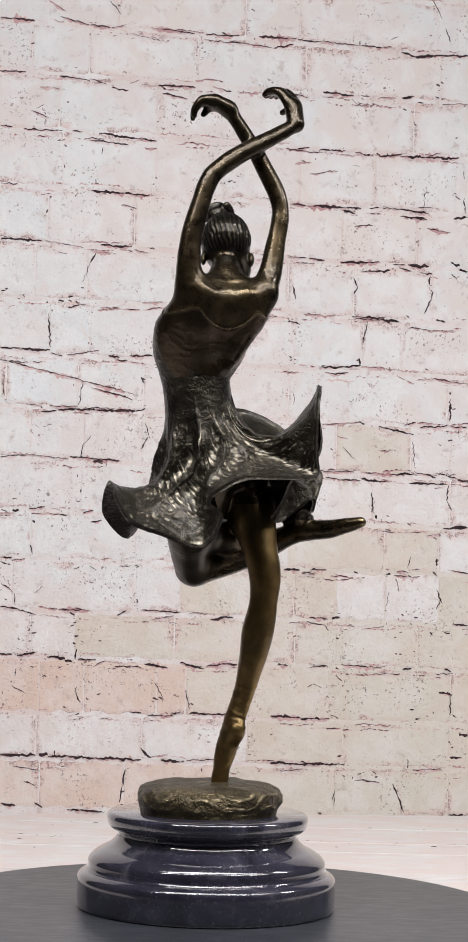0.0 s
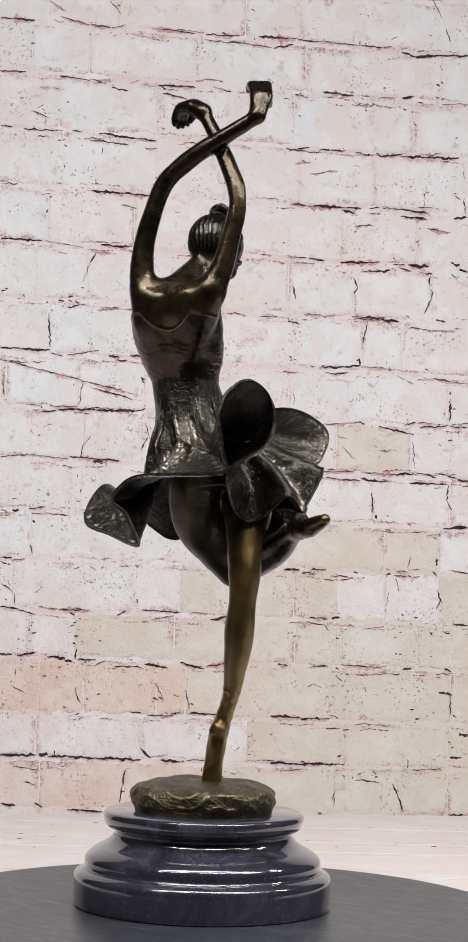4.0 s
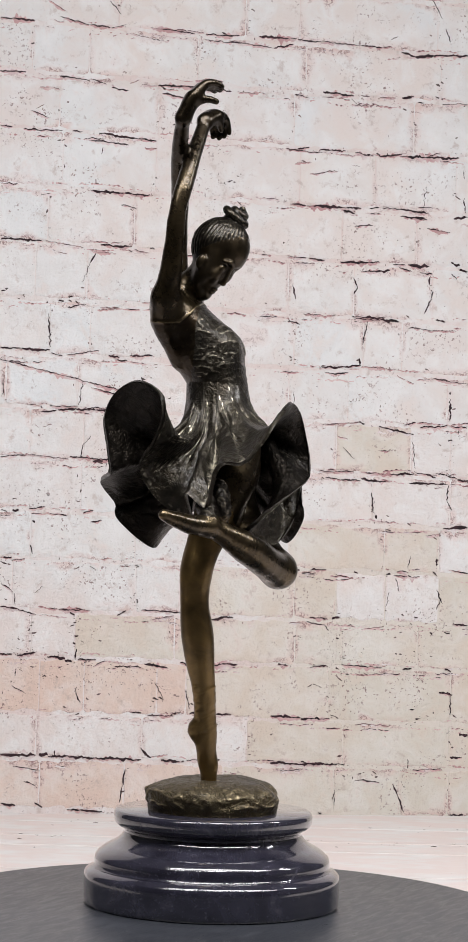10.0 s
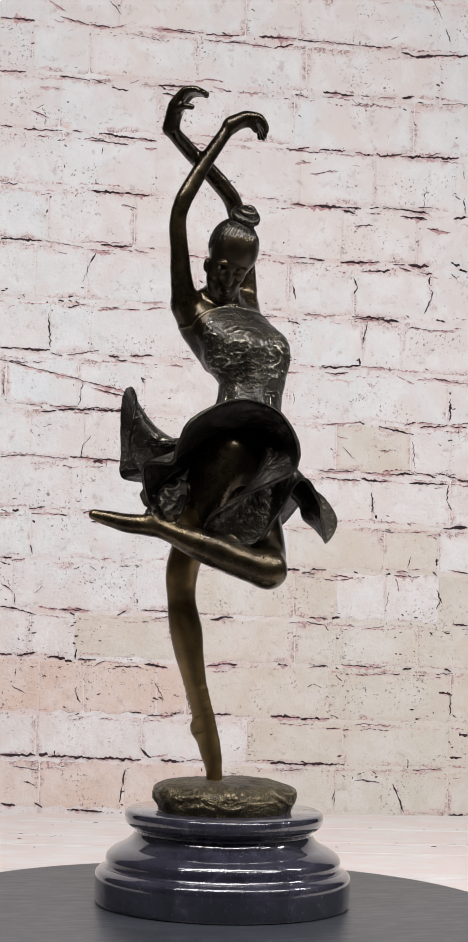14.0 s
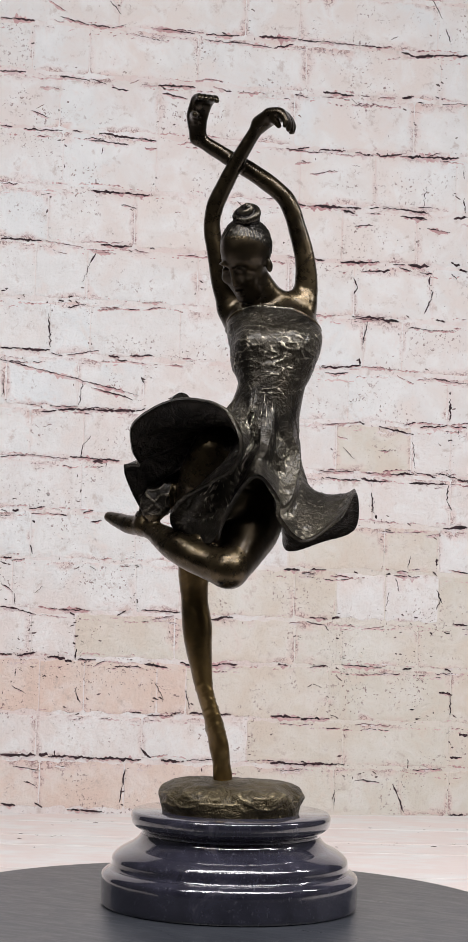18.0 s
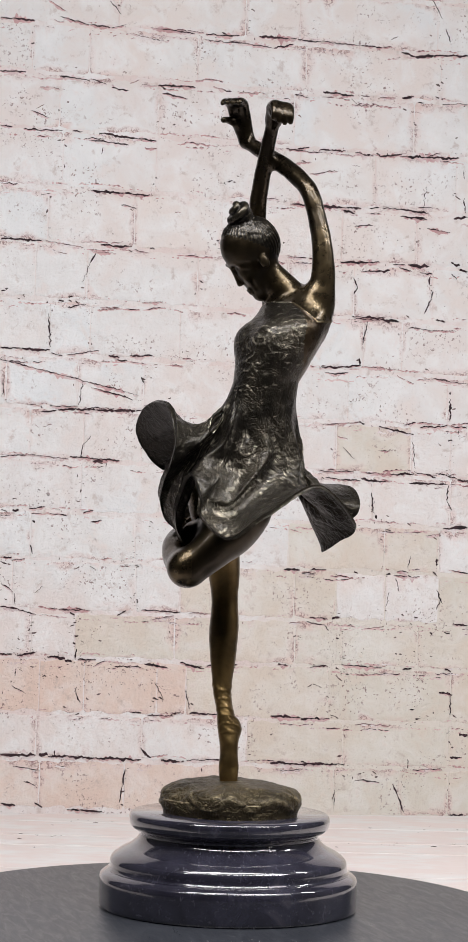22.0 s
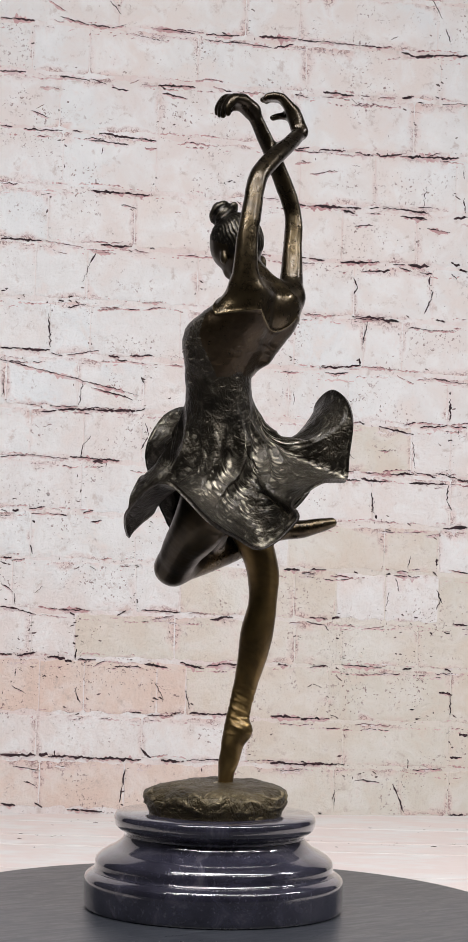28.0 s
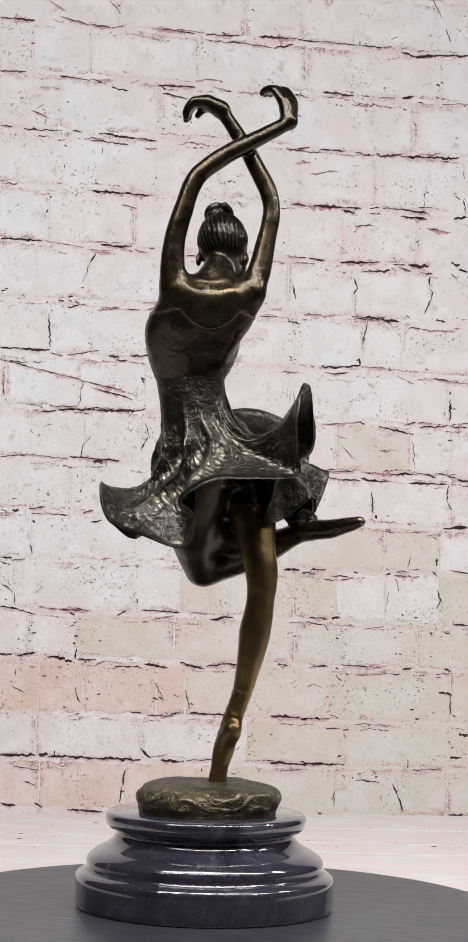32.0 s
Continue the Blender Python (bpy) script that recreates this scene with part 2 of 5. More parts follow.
slab("floor", -2.0, 2.0, -3.0, 2.0, FLOOR - 0.145, FLOOR - 0.045, PLASTER, "unseen plain grey studio floor", "floor")
slab("ceiling", -2.0, 2.0, -3.0, 2.0, 1.85, 1.95, PLASTER, "unseen plain grey studio ceiling", "ceiling")
slab("wall_west", -2.1, -2.0, -3.0, 2.0, FLOOR - 0.045, 1.85, PLASTER, "unseen plain grey studio wall", "wall")
slab("wall_east", 2.0, 2.1, -3.0, 2.0, FLOOR - 0.045, 1.85, PLASTER, "unseen plain grey studio wall", "wall")
slab("wall_back", -2.0, 2.0, 2.0, 2.1, FLOOR - 0.045, 1.85, PLASTER, "unseen plain grey studio wall", "wall")
slab("wall_south", -2.0, 2.0, -3.1, -3.0, FLOOR - 0.045, 1.85, PLASTER, "unseen plain grey studio wall", "wall")

# ---- brick-print backdrop built as a wall: local x along it, local y into it, local z up from the table ----
WALL = pose(0.0223, 0.896, FLOOR, 0, 0, 9.3)
wall = tagged(new("wall_north", mesh_of("wall_north", box_bm(-1.0, 1.0, 0.0004, 0.09, 0.0, 1.2), MORTAR)),
              "printed backdrop of a whitewashed old brick wall with pink blushes and dark cracked joints", "wall", kind="structure")
wall.matrix_world = WALL

# heights of the bed joints over the table at the wall's middle, and the upright joints course by course
BEDS = [0.0, 0.055, 0.1045, 0.1638, 0.214, 0.2693, 0.3206, 0.3766, 0.4325, 0.4893, 0.5491, 0.6106, 0.671, 0.7342, 0.7953, 0.8496, 0.907, 0.964]
UPRIGHTS = [
    (-0.217, -0.126, -0.018, 0.105, 0.18, 0.234),
    (-0.222, -0.108, 0.007, 0.114, 0.233),
    (-0.22, -0.172, -0.093, -0.061, 0.096, 0.235),
    (-0.231, -0.183, -0.075, 0.058, 0.111, 0.196),
    (-0.252, -0.119, -0.07, 0.056, 0.103, 0.158, 0.219),
    (-0.234, -0.121, 0.048, 0.156, 0.218),
    (-0.181, -0.073, 0.026, 0.141, 0.23),
    (-0.238, -0.18, -0.117, -0.008, 0.099, 0.184, 0.229),
    (-0.265, -0.188, -0.116, 0.044, 0.111, 0.224),
    (-0.22, -0.176, -0.078, 0.049, 0.127, 0.171),
    (-0.237, -0.181, -0.06, 0.041, 0.115, 0.204),
    (-0.225, -0.131, -0.035, 0.1, 0.185),
    (-0.211, -0.109, 0.051, 0.136, 0.229),
    (-0.216, -0.108, 0.043, 0.179),
    (-0.247, -0.185, -0.066, 0.055, 0.209),
    (-0.154, -0.014, 0.047, 0.204),
    (-0.19, -0.07, 0.06, 0.17),
]
SLOPE = -0.0155


# paint of the bricks, eight fields along the wall and sixteen up it, from the top: white, pink, beige, orange
TONES = ["ppwwwwpp", "pwwwwwwp", "ppppwwww", "ppwpwwww", "wpwwwpwp", "ppppwwww", "wppppwwp", "wwwpppwp",
         "ppwwpwbp", "pwwwwwpp", "wwwppbbp", "pppbwbwb", "ppbbbbbb", "oooobbbb", "ppwwbbbb", "ooopbbbb"]

# dark breaks in the paint and the joints, in millimetres: place along the wall, height, run, rise, breadth
MARKS = []
MARKS += [(197, 907.4, 12.3, -20.9, 1), (-165, 882.2, 12.9, -15, 1.3), (-232, 877.6, 19.9, -10.5, 1), (213, 875.9, 5.9, -14.5, 2.6), (-219, 860.1, 32.9, -5.7, 1.3), (150, 859.5, 8.9, 3.3, 1.3), (-120, 854.9, 49.9, -3.3, 1.3), (-186, 854.4, 23, -2.4, 1.3), (-283, 854.3, 37.6, -0.1, 3.3), (0, 853.6, 43.9, -0.4, 2.6), (44, 852.5, 27.2, -0.9, 2), (-163, 852, 17.6, 4.5, 1.6), (71, 851.6, 44.3, -1.1, 1.3), (-59, 851, 38.8, 1.9, 1.6), (116, 850.5, 30.9, -0.7, 1.3), (162, 847.5, 16.6, -4.3, 2), (-143, 847.4, 29.9, -5.3, 0.7), (-33, 846, 50.5, -4.7, 1.6)]
MARKS += [(-59, 845.7, 38.8, -1.4, 1.6), (178, 841.7, 61.5, 5.4, 3.3), (17, 841.4, 23.5, 4.9, 2), (-282, 797.5, 29.1, 0.5, 2), (74, 795.4, 36.1, -0.4, 2), (-184, 795.2, 18.5, -5.4, 1.6), (-218, 795, 34, -1.8, 2), (164, 795, 14.4, 2.2, 2.6), (117, 794.7, 11, -0.7, 1), (-49, 794.5, 20.2, -4.7, 1), (139, 794.1, 19.2, 0.5, 1), (-141, 792.6, 11.1, 3.3, 1), (-128, 792.1, 17.9, -0.9, 0.7), (-110, 791.9, 42.4, 1.3, 2), (-37, 791.2, 9.4, -1.4, 2), (210, 791, 30.5, 0.5, 1.3), (42, 790.8, 10.1, 0.6, 1.3), (182, 790.6, 8.3, -0.2, 1.3)]
MARKS += [(-22, 790.1, 33.6, 0.1, 1), (107, 790.1, 7, -6.3, 0.8), (-161, 785.4, 19.8, -2.1, 2), (-105, 784.3, 29.3, -4.8, 2), (114, 783.8, 17.1, -0.3, 1), (-239, 783.2, 22.8, -2.5, 1), (-242, 757.5, 10.2, 5.2, 1), (-248, 756.4, 21, -7.2, 1.3), (-280, 736.9, 14.2, 0.2, 1.3), (-202, 736.2, 11.8, 0, 1.6), (-255, 735.7, 43.5, -0, 1.6), (-173, 735.4, 64, -4.8, 2.1), (47, 731.6, 14.2, 1.5, 2), (71, 731.6, 31.3, 0.5, 2.3), (112, 731.3, 21.9, -3.4, 2), (163, 729.5, 69, 1.9, 3.3), (-189, 729.2, 22.9, -0.6, 1.3), (139, 728.1, 27.4, 2.9, 2)]
MARKS += [(37, 727.7, 13.4, 3.4, 1), (-182, 726.9, 42.7, -1.5, 2), (-123, 722.4, 14.5, 0.2, 1), (-168, 720.5, -1.1, -8, 1.3), (237, 716.8, 0.9, -8.7, 1.3), (109, 716.4, 10.3, -0.8, 0.7), (44, 714.7, 20.2, 2.5, 0.7), (61, 703.7, 33.8, 5.9, 1), (195, 697.6, -4.2, -27.2, 1), (238, 686.5, 2.5, -16.8, 1.6), (-278, 676.3, 19.4, -1.5, 1.3), (-181, 673.2, 67, -2.3, 3.3), (144, 671.3, 20.6, -1.6, 1.3), (164, 669.7, 34.4, -1.6, 2), (40, 669.2, 18.9, -0.3, 2), (130, 669.2, 11.6, 2, 1.6), (59, 668.8, 62.5, -0, 3), (100, 665.7, 14.4, -3.3, 2)]
MARKS += [(-223, 664.3, 0.1, -2.6, 2.6), (165, 662.4, 31.7, -2.4, 3.3), (226, 662.2, 17.3, 2.9, 2.6), (-147, 659.2, 17.8, -3, 1.6), (-88, 653.1, 7.9, 0.4, 1), (196, 650.5, 27.7, -4, 1.3), (-226, 649.8, -1.2, -4.6, 2), (113, 649, 21.8, 1.1, 1.6), (-228, 615.8, 42.4, -5.7, 1), (-276, 615.3, 47.2, -0.2, 2.1), (-168, 614.2, 34.8, -0.2, 2.1), (-114, 613.6, 6.6, -1, 1.6), (224, 613.6, 11.8, -3.5, 2), (39, 610.6, 21.6, 0.4, 2.6), (63, 610.4, 18.3, -0.4, 2), (175, 608.5, 25.5, -0.1, 2.6), (158, 608.4, 15.1, 0.1, 2), (98, 608.1, 45.6, 1.5, 2.6)]
MARKS += [(-179, 606.5, 29.5, -1.2, 1), (-172, 605.5, -6.2, -12.1, 2), (165, 605.4, 15.2, -4, 1.3), (234, 605.3, 10.4, -0.8, 2.6), (-214, 603.4, 11.1, -1.4, 1), (225, 601.5, 7.1, -6.4, 1.3), (189, 599.8, 15.2, 0.1, 1.3), (122, 598.6, 34.1, 3, 2.3), (201, 597, -1.2, -9.5, 2.3), (-178, 593.4, -8.5, -21.3, 0.7), (114, 591.5, 5, -10.4, 1.6), (119, 581.1, -4.6, -8.2, 2), (46, 581, 3.1, -16.5, 2.6), (205, 580.4, -1.9, -8.1, 2), (203, 572.2, -7.9, -17.1, 2), (-274, 558.2, 7.7, 1, 2), (-202, 555.1, 6.4, 2.3, 2), (-121, 552.2, 24.3, 3.1, 0.7)]
MARKS += [(-212, 551.4, 7.2, -1, 2), (113, 549.4, 24.6, -2.2, 1.3), (208, 549, 11.8, -2.2, 2.6), (58, 548.4, 37.2, -0.3, 1), (129, 548.2, 21.8, -0.4, 2.6), (-185, 548, 3.9, 0.8, 2), (-167, 546.8, 19.7, -2.4, 0.7), (115, 545.6, 52.6, -0.4, 2.6), (131, 543.6, -5.5, -26.9, 1.6), (-202, 543.3, 11.6, 4.4, 2), (41, 541.6, 14.3, -4.7, 1.3), (177, 538.9, 28.9, -2.1, 1.3), (205, 536.8, 27.6, -0.2, 1), (-221, 536.6, 2.4, -36.3, 2), (122, 502.5, 2.2, -8.6, 3), (-273, 498, 23.2, -0.3, 2), (-250, 497.7, 31.7, -0.6, 2.6), (-133, 494.7, 26.3, 1.1, 2)]
MARKS += [(-218, 493.8, 13, -2.7, 1.6), (-156, 493.8, 13.1, -0.8, 2), (124, 493.3, 41, -2.4, 1), (-201, 493.2, 35.7, 5.4, 1.3), (77, 490.1, 47.4, 3.9, 2.6), (-149, 488.8, 14.4, 0.6, 1.3), (84, 485, 27.1, -0.3, 1.3), (165, 484.9, 20.8, -9.2, 1), (-265, 484.1, 143.9, -32.1, 1.7), (207, 483.2, 40.8, -5.1, 1.3), (-119, 471.7, 2.8, -5.8, 2.6), (227, 468.6, 0.1, -2.7, 3.3), (-267, 467.8, -1.9, -22.7, 1.3), (-182, 464.7, -4.4, -26.2, 1.3), (50, 463.8, 0.4, -16.5, 0.8), (227, 461.9, 0.6, -24.8, 3), (-174, 458.5, 47.4, -11.2, 1.3), (-240, 438.4, 14.2, -0.8, 1)]
MARKS += [(-218, 437.3, 31.1, -0.1, 1.3), (-180, 436.8, 32.6, -0.7, 1.3), (-125, 434.9, 11.7, 3.7, 1.3), (-209, 433.7, 84.7, 1.2, 2.6), (122, 432, 8.9, -2.3, 2), (-227, 429.9, 17.4, 3.2, 2), (174, 429.9, 15, 3.9, 2), (228, 429.8, 20, 0.7, 2.6), (193, 428.6, 32.3, 1.8, 2.3), (85, 428, 40.6, 3.4, 1), (146, 427.5, 42.6, -7.8, 2.6), (-113, 422.3, 3.7, -14.2, 1.3), (-235, 417.3, 7.2, -4.3, 1), (99, 415.9, 13.7, -4.2, 0.7), (225, 415, 6.2, -0.5, 5.2), (-225, 414.4, 10.9, 3, 0.7), (186, 412.3, 2.7, -29.9, 1), (-110, 406.7, -7.5, -13.3, 2)]
MARKS += [(-172, 405.9, -8.8, -10.7, 1.3), (106, 402.9, 13.9, -12.8, 1), (148, 401, 12.3, 0.4, 1.3), (-180, 395.2, -2.9, -13.1, 1.3), (-236, 383.6, 5.2, -1.8, 2), (-195, 383, 55.4, -2.7, 1.6), (-240, 382.8, 45.3, -1.7, 1), (-269, 380.5, 28.8, 2.9, 1.3), (-107, 378.7, 11.8, -0.3, 1), (-170, 378.6, 12.3, 1.1, 3.3), (-154, 377.8, -1.1, -6.5, 1), (212, 377.8, 25.6, -3.9, 2), (200, 377.4, 13.1, -4.3, 3.3), (80, 375.6, 40.6, 1.3, 1.3), (133, 375.3, 55.9, 0.4, 2), (237, 370.5, 13.1, -0.3, 2), (-165, 370.3, 7.7, 4.1, 1), (87, 369.2, 40.7, -2, 2)]
MARKS += [(127, 368.5, 34.8, -1.6, 2.3), (182, 366.2, 45.3, -0.6, 2), (227, 364.9, -1, -18.1, 2), (140, 354.3, 3.3, -23.1, 2), (226, 346.9, 5.7, -9.8, 1.3), (144, 328.5, 3.4, -1.2, 3.3), (-237, 325.4, 18.6, 3.8, 1.3), (-267, 323.9, 7.7, -1.1, 1.3), (-179, 323.2, 12.3, 2.9, 2), (-255, 323, 8.3, 0.9, 2), (-205, 320.5, 10.4, -1, 1.6), (222, 316.1, 28.9, 2.1, 3.3), (156, 314.2, 7.5, -1.8, 1.3), (186, 312.4, 10.3, -0.4, 1), (-171, 312.4, 14.2, 3.6, 1.3), (-233, 312, 3.9, -0.5, 2.6), (202, 308.2, 18.5, 3.2, 1), (-234, 287.4, 2.9, -10.2, 1.6)]
MARKS += [(186, 285.8, -3.1, -15.3, 1), (216, 283.3, -0.5, -8, 3.6), (-266, 272.5, 13.4, 1, 2), (211, 269.8, 6.3, -4.5, 1.3), (235, 269.7, 17.2, -0.9, 1.6), (-254, 269.5, 15.3, 2.3, 2), (170, 268.2, 14.3, -0.3, 1.3), (-266, 268, 8.4, -3, 1.3), (73, 267.8, 18.8, 0.5, 3), (43, 267.1, 19.5, -0.2, 3), (122, 266.4, 5.5, -1.9, 2.6), (158, 265.2, 6.1, 0.1, 2), (-170, 265.2, 6.6, -3.1, 1.3), (62, 264.9, 16.8, -1.6, 1.3), (167, 263.5, 30.7, -0.6, 1.3), (170, 260.9, 3.8, -15.2, 1.6), (69, 259.8, 10.8, -1.1, 1.3), (217, 248.7, 5.8, -15.2, 2)]
MARKS += [(163, 245.5, -3.7, -16.6, 1), (-265, 245.5, 14.4, -9.3, 1.3), (222, 240.2, -5.2, -13.4, 1.3), (-227, 235.4, 7.5, 7.9, 1), (-249, 234.9, 0.4, -12.2, 1.6), (-264, 219.8, 19.9, -1.5, 2.8), (-113, 219.2, 44, -1.7, 1.4), (-202, 218.6, 35, -0.6, 2), (-246, 217.7, 20.7, -6, 2.3), (-60, 217.7, 21.1, -0.2, 1), (73, 215.8, 21.6, -1.5, 2), (-190, 215, 6.5, -1.2, 2), (98, 214.4, 10.1, 0.9, 2.6), (-139, 212.1, 10.9, 6.7, 1.6), (235, 211.2, 18.6, -1, 2.3), (-37, 211, 26.4, 3.2, 2.3), (70, 210.5, 21.6, -2.9, 1.6), (-102, 208.4, 26.1, 5.7, 0.7)]
MARKS += [(50, 208.1, 14.1, 0.9, 1), (91, 207.6, 4.2, -6.5, 1.3), (209, 203.4, 4.2, -2.6, 3.3), (131, 203.2, 27.1, 3.8, 1), (225, 202.3, 8.3, -1.2, 2), (-181, 176.4, -1.7, -9.7, 3.3), (-263, 169.9, 13.5, -1, 1.3), (-245, 167.6, 21.7, 4.2, 2.6), (-213, 167.5, 20.7, -1.6, 2.6), (-180, 164.9, 20.7, 0.4, 2), (110, 164.6, 46.8, -3.2, 1.6), (-194, 164.6, 9.1, -2.4, 2), (-69, 164.2, 27.9, -6.7, 2.3), (39, 163.4, 12.7, -0.4, 2.6), (227, 161.9, 8.3, -3.2, 2), (-108, 161.6, 27.6, -4.1, 2.3), (75, 161.4, 20.8, 1.7, 1.6), (179, 160.5, 11.6, 0.2, 2)]
MARKS += [(-39, 160.1, 34.3, 3.2, 2.6), (-140, 159.1, 33.3, -2, 1.3), (-163, 157.4, 13.4, 6.7, 1.3), (-246, 152.2, -0.4, -6.4, 2), (79, 142.4, 10.8, -3.8, 1.3), (-95, 142.3, 9.8, -21.2, 1.3), (72, 138.4, 6.6, 4, 1.3), (-250, 136.7, 16.3, -9.4, 1.3), (221, 136, 16.5, -3.1, 2.6), (-180, 135.9, -1.8, -5.8, 1.3), (-61, 133.1, 4.5, -19.4, 1.3), (235, 132.9, -0.2, -21.9, 1.3), (-181, 131.4, 5.6, -13.4, 1.6), (-57, 109.8, 21.1, -1, 3.9), (-120, 109.7, 11.1, -1.1, 2), (99, 109.2, 10.2, -3.8, 1.3), (-38, 108.8, 27.8, -0.3, 2), (-77, 108.3, 11.1, 1.4, 2.6)]
MARKS += [(-103, 106.6, 29.5, -0.9, 1.3), (32, 106.4, 34.8, -0.9, 3), (66, 104.9, 33.6, -0.2, 3.3), (127, 99.7, 40.7, -1.5, 1), (245, 89.9, 11, -1.9, 4.6), (-109, 71, 11.4, -10.9, 3), (235, 64.6, 15.1, -0.5, 2.6), (-219, 63.5, 11, -1.2, 3.9), (-260, 62.5, 39.1, -0.9, 3.3), (188, 61.6, 0.2, -9.9, 1.6), (-98, 61.5, 19.5, 3.4, 1), (-209, 61, 101.8, -2.9, 2.8), (-59, 58.6, 37.6, -0.3, 2.6), (67, 57.8, 18.2, -2.5, 2.6), (-87, 57.7, 22.3, -0.4, 2.6), (33, 56.2, 75.7, -1.3, 2.8), (108, 55.6, 9.4, -0.6, 1.3), (-246, 50.5, 29.6, -4.9, 1.3)]
MARKS += [(193, 49.1, 34.8, 2.3, 1.3), (-125, 48.3, -2.7, -19.3, 2), (128, 38.7, 29.1, -2.4, 1.6), (-234, 34.6, 14.3, -5, 1.6), (172, 34.4, 5.1, -13.1, 2.3), (-128, 29, -2.1, -16.7, 2), (106, 27.4, -0.3, -16.4, 1.6), (178, 21.3, 6.5, -17.7, 2.3), (-222, 11.7, 9.7, -3.8, 2.6), (-258, 10.2, 16.6, -1.2, 2), (-187, 4.8, 38.8, -1.7, 2.6), (88, 3.1, 4.7, -1.3, 2.6), (235, 0.5, 17.8, 0.1, 2), (-245, -0.6, 32.7, -1.8, 1.6)]


def ragged_brick(x0, x1, z0, z1, seed):
    """A worn painted brick face with an uneven outline, hardly proud of the mortar."""
    rng = random.Random(seed)
    nx, nz = max(8, int((x1 - x0) / 0.0035)), 14
    lines = []
    for inset, y in ((0.0, 0.0008), (0.0006, 0.0001), (0.0020, 0.0)):
        a0, a1, c0, c1 = x0 + 0.0003 + inset, x1 - 0.0003 - inset, z0 + 0.0016 + inset, z1 - 0.0024 - inset
        ring = []

        def edge(x, z, nxs, nzs):
            w = noise.fractal(Vector((x * 70, z * 70, seed * 0.37)), 0.7, 2.0, 4) * (0.0026 if nzs else 0.0007)
            w = max(w, -0.0014 if nzs else -0.0002)
            return (x - nxs * w, y, z + x * SLOPE - nzs * w)
        for i in range(nx):
            ring.append(edge(a0 + (a1 - a0) * (i + 0.5) / nx, c0, 0, -1))
        for i in range(nz):
            ring.append(edge(a1, c0 + (c1 - c0) * (i + 0.5) / nz, 1, 0))
        for i in range(nx):
            ring.append(edge(a1 - (a1 - a0) * (i + 0.5) / nx, c1, 0, 1))
        for i in range(nz):
            ring.append(edge(a0, c1 - (c1 - c0) * (i + 0.5) / nz, -1, 0))
        lines.append(ring)
    ring = []
    for i in range(nx):
        ring.append((a0 + 0.003 + (a1 - a0 - 0.006) * (i + 0.5) / nx, c0 + 0.003))
    for i in range(nz):
        ring.append((a1 - 0.003, c0 + 0.003 + (c1 - c0 - 0.006) * (i + 0.5) / nz))
    for i in range(nx):
        ring.append((a1 - 0.003 - (a1 - a0 - 0.006) * (i + 0.5) / nx, c1 - 0.003))
    for i in range(nz):
        ring.append((a0 + 0.003, c1 - 0.003 - (c1 - c0 - 0.006) * (i + 0.5) / nz))
    lines.append([(x, -0.0001, z + x * SLOPE) for x, z in ring])
    bm = bmesh.new()
    rings = [[bm.verts.new(p) for p in ring] for ring in lines]
    n = len(rings[0])
    for a, c in zip(rings, rings[1:]):
        for k in range(n):
            j = (k + 1) % n
            bm.faces.new((a[k], a[j], c[j], c[k]))
    bm.faces.new(rings[-1])
    return bm


def seam_bm(line, width, seed, reach=None):
    """Dark ragged breaks along a line of (x, z) points about a millimetre apart; width(i, x) in metres, none where it is below nought."""
    bm = bmesh.new()
    last = None
    for i, (x, z) in enumerate(line):
        w = width(i, x)
        if w <= 0:
            last = None
            continue
        up = 0.5 + 0.5 * noise.noise(Vector((x * 260, z * 40, seed + 7.7)))
        row = [bm.verts.new((x, y, zz)) for y, zz in ((0.0026, z + w * up + 0.0003), (-0.0005, z + w * up), (-0.0005, z - w * (1 - up)), (0.0026, z - w * (1 - up) - 0.0003))]
        if last:
            for k in range(3):
                bm.faces.new((last[k], last[k + 1], row[k + 1], row[k]))
        last = row
    loose = [v for v in bm.verts if not v.link_faces]
    for v in loose:
        bm.verts.remove(v)
    return bm


def crack_bm(x, z, dx, dz, width, seed, steps=9):
    """A jagged dark crack from (x, z), along (dx, dz), tapering at both ends."""
    rng = random.Random(seed)
    bm = bmesh.new()
    rows = []
    length = math.hypot(dx, dz)
    ax, az = -dz / length, dx / length
    for i in range(steps + 1):
        t = i / steps
        w = width * (math.sin(math.pi * min(max(t, 0.04), 0.96)) ** 0.6) * rng.uniform(0.35, 1.25) * 0.5
        off = rng.uniform(-0.9, 0.9) * min(0.0013, length * 0.05)
        cx, cz = x + dx * t + ax * off, z + dz * t + az * off
        rows.append([bm.verts.new((cx + ax * w * s, y, cz + az * w * s)) for s, y in ((1, 0.002), (0.8, -0.0005), (-0.8, -0.0005), (-1, 0.002))])
    for a, c in zip(rows, rows[1:]):
        for k in range(3):
            bm.faces.new((a[k], a[k + 1], c[k + 1], c[k]))
    return bm


# ---- table top with a board print, built as boards ----
table = tagged(new("table_top", mesh_of("table_top", box_bm(-1.2, 1.2, -0.30, 1.2, FLOOR - 0.045, FLOOR - 0.003, 0.003), CHIP)),
               "table top with a whitewashed-board print and fine grey seams", "table top", kind="structure")
EDGES = [1.12, 0.80, 0.69, 0.62, 0.47, 0.33, 0.19, 0.05, -0.09, -0.23, -0.30]
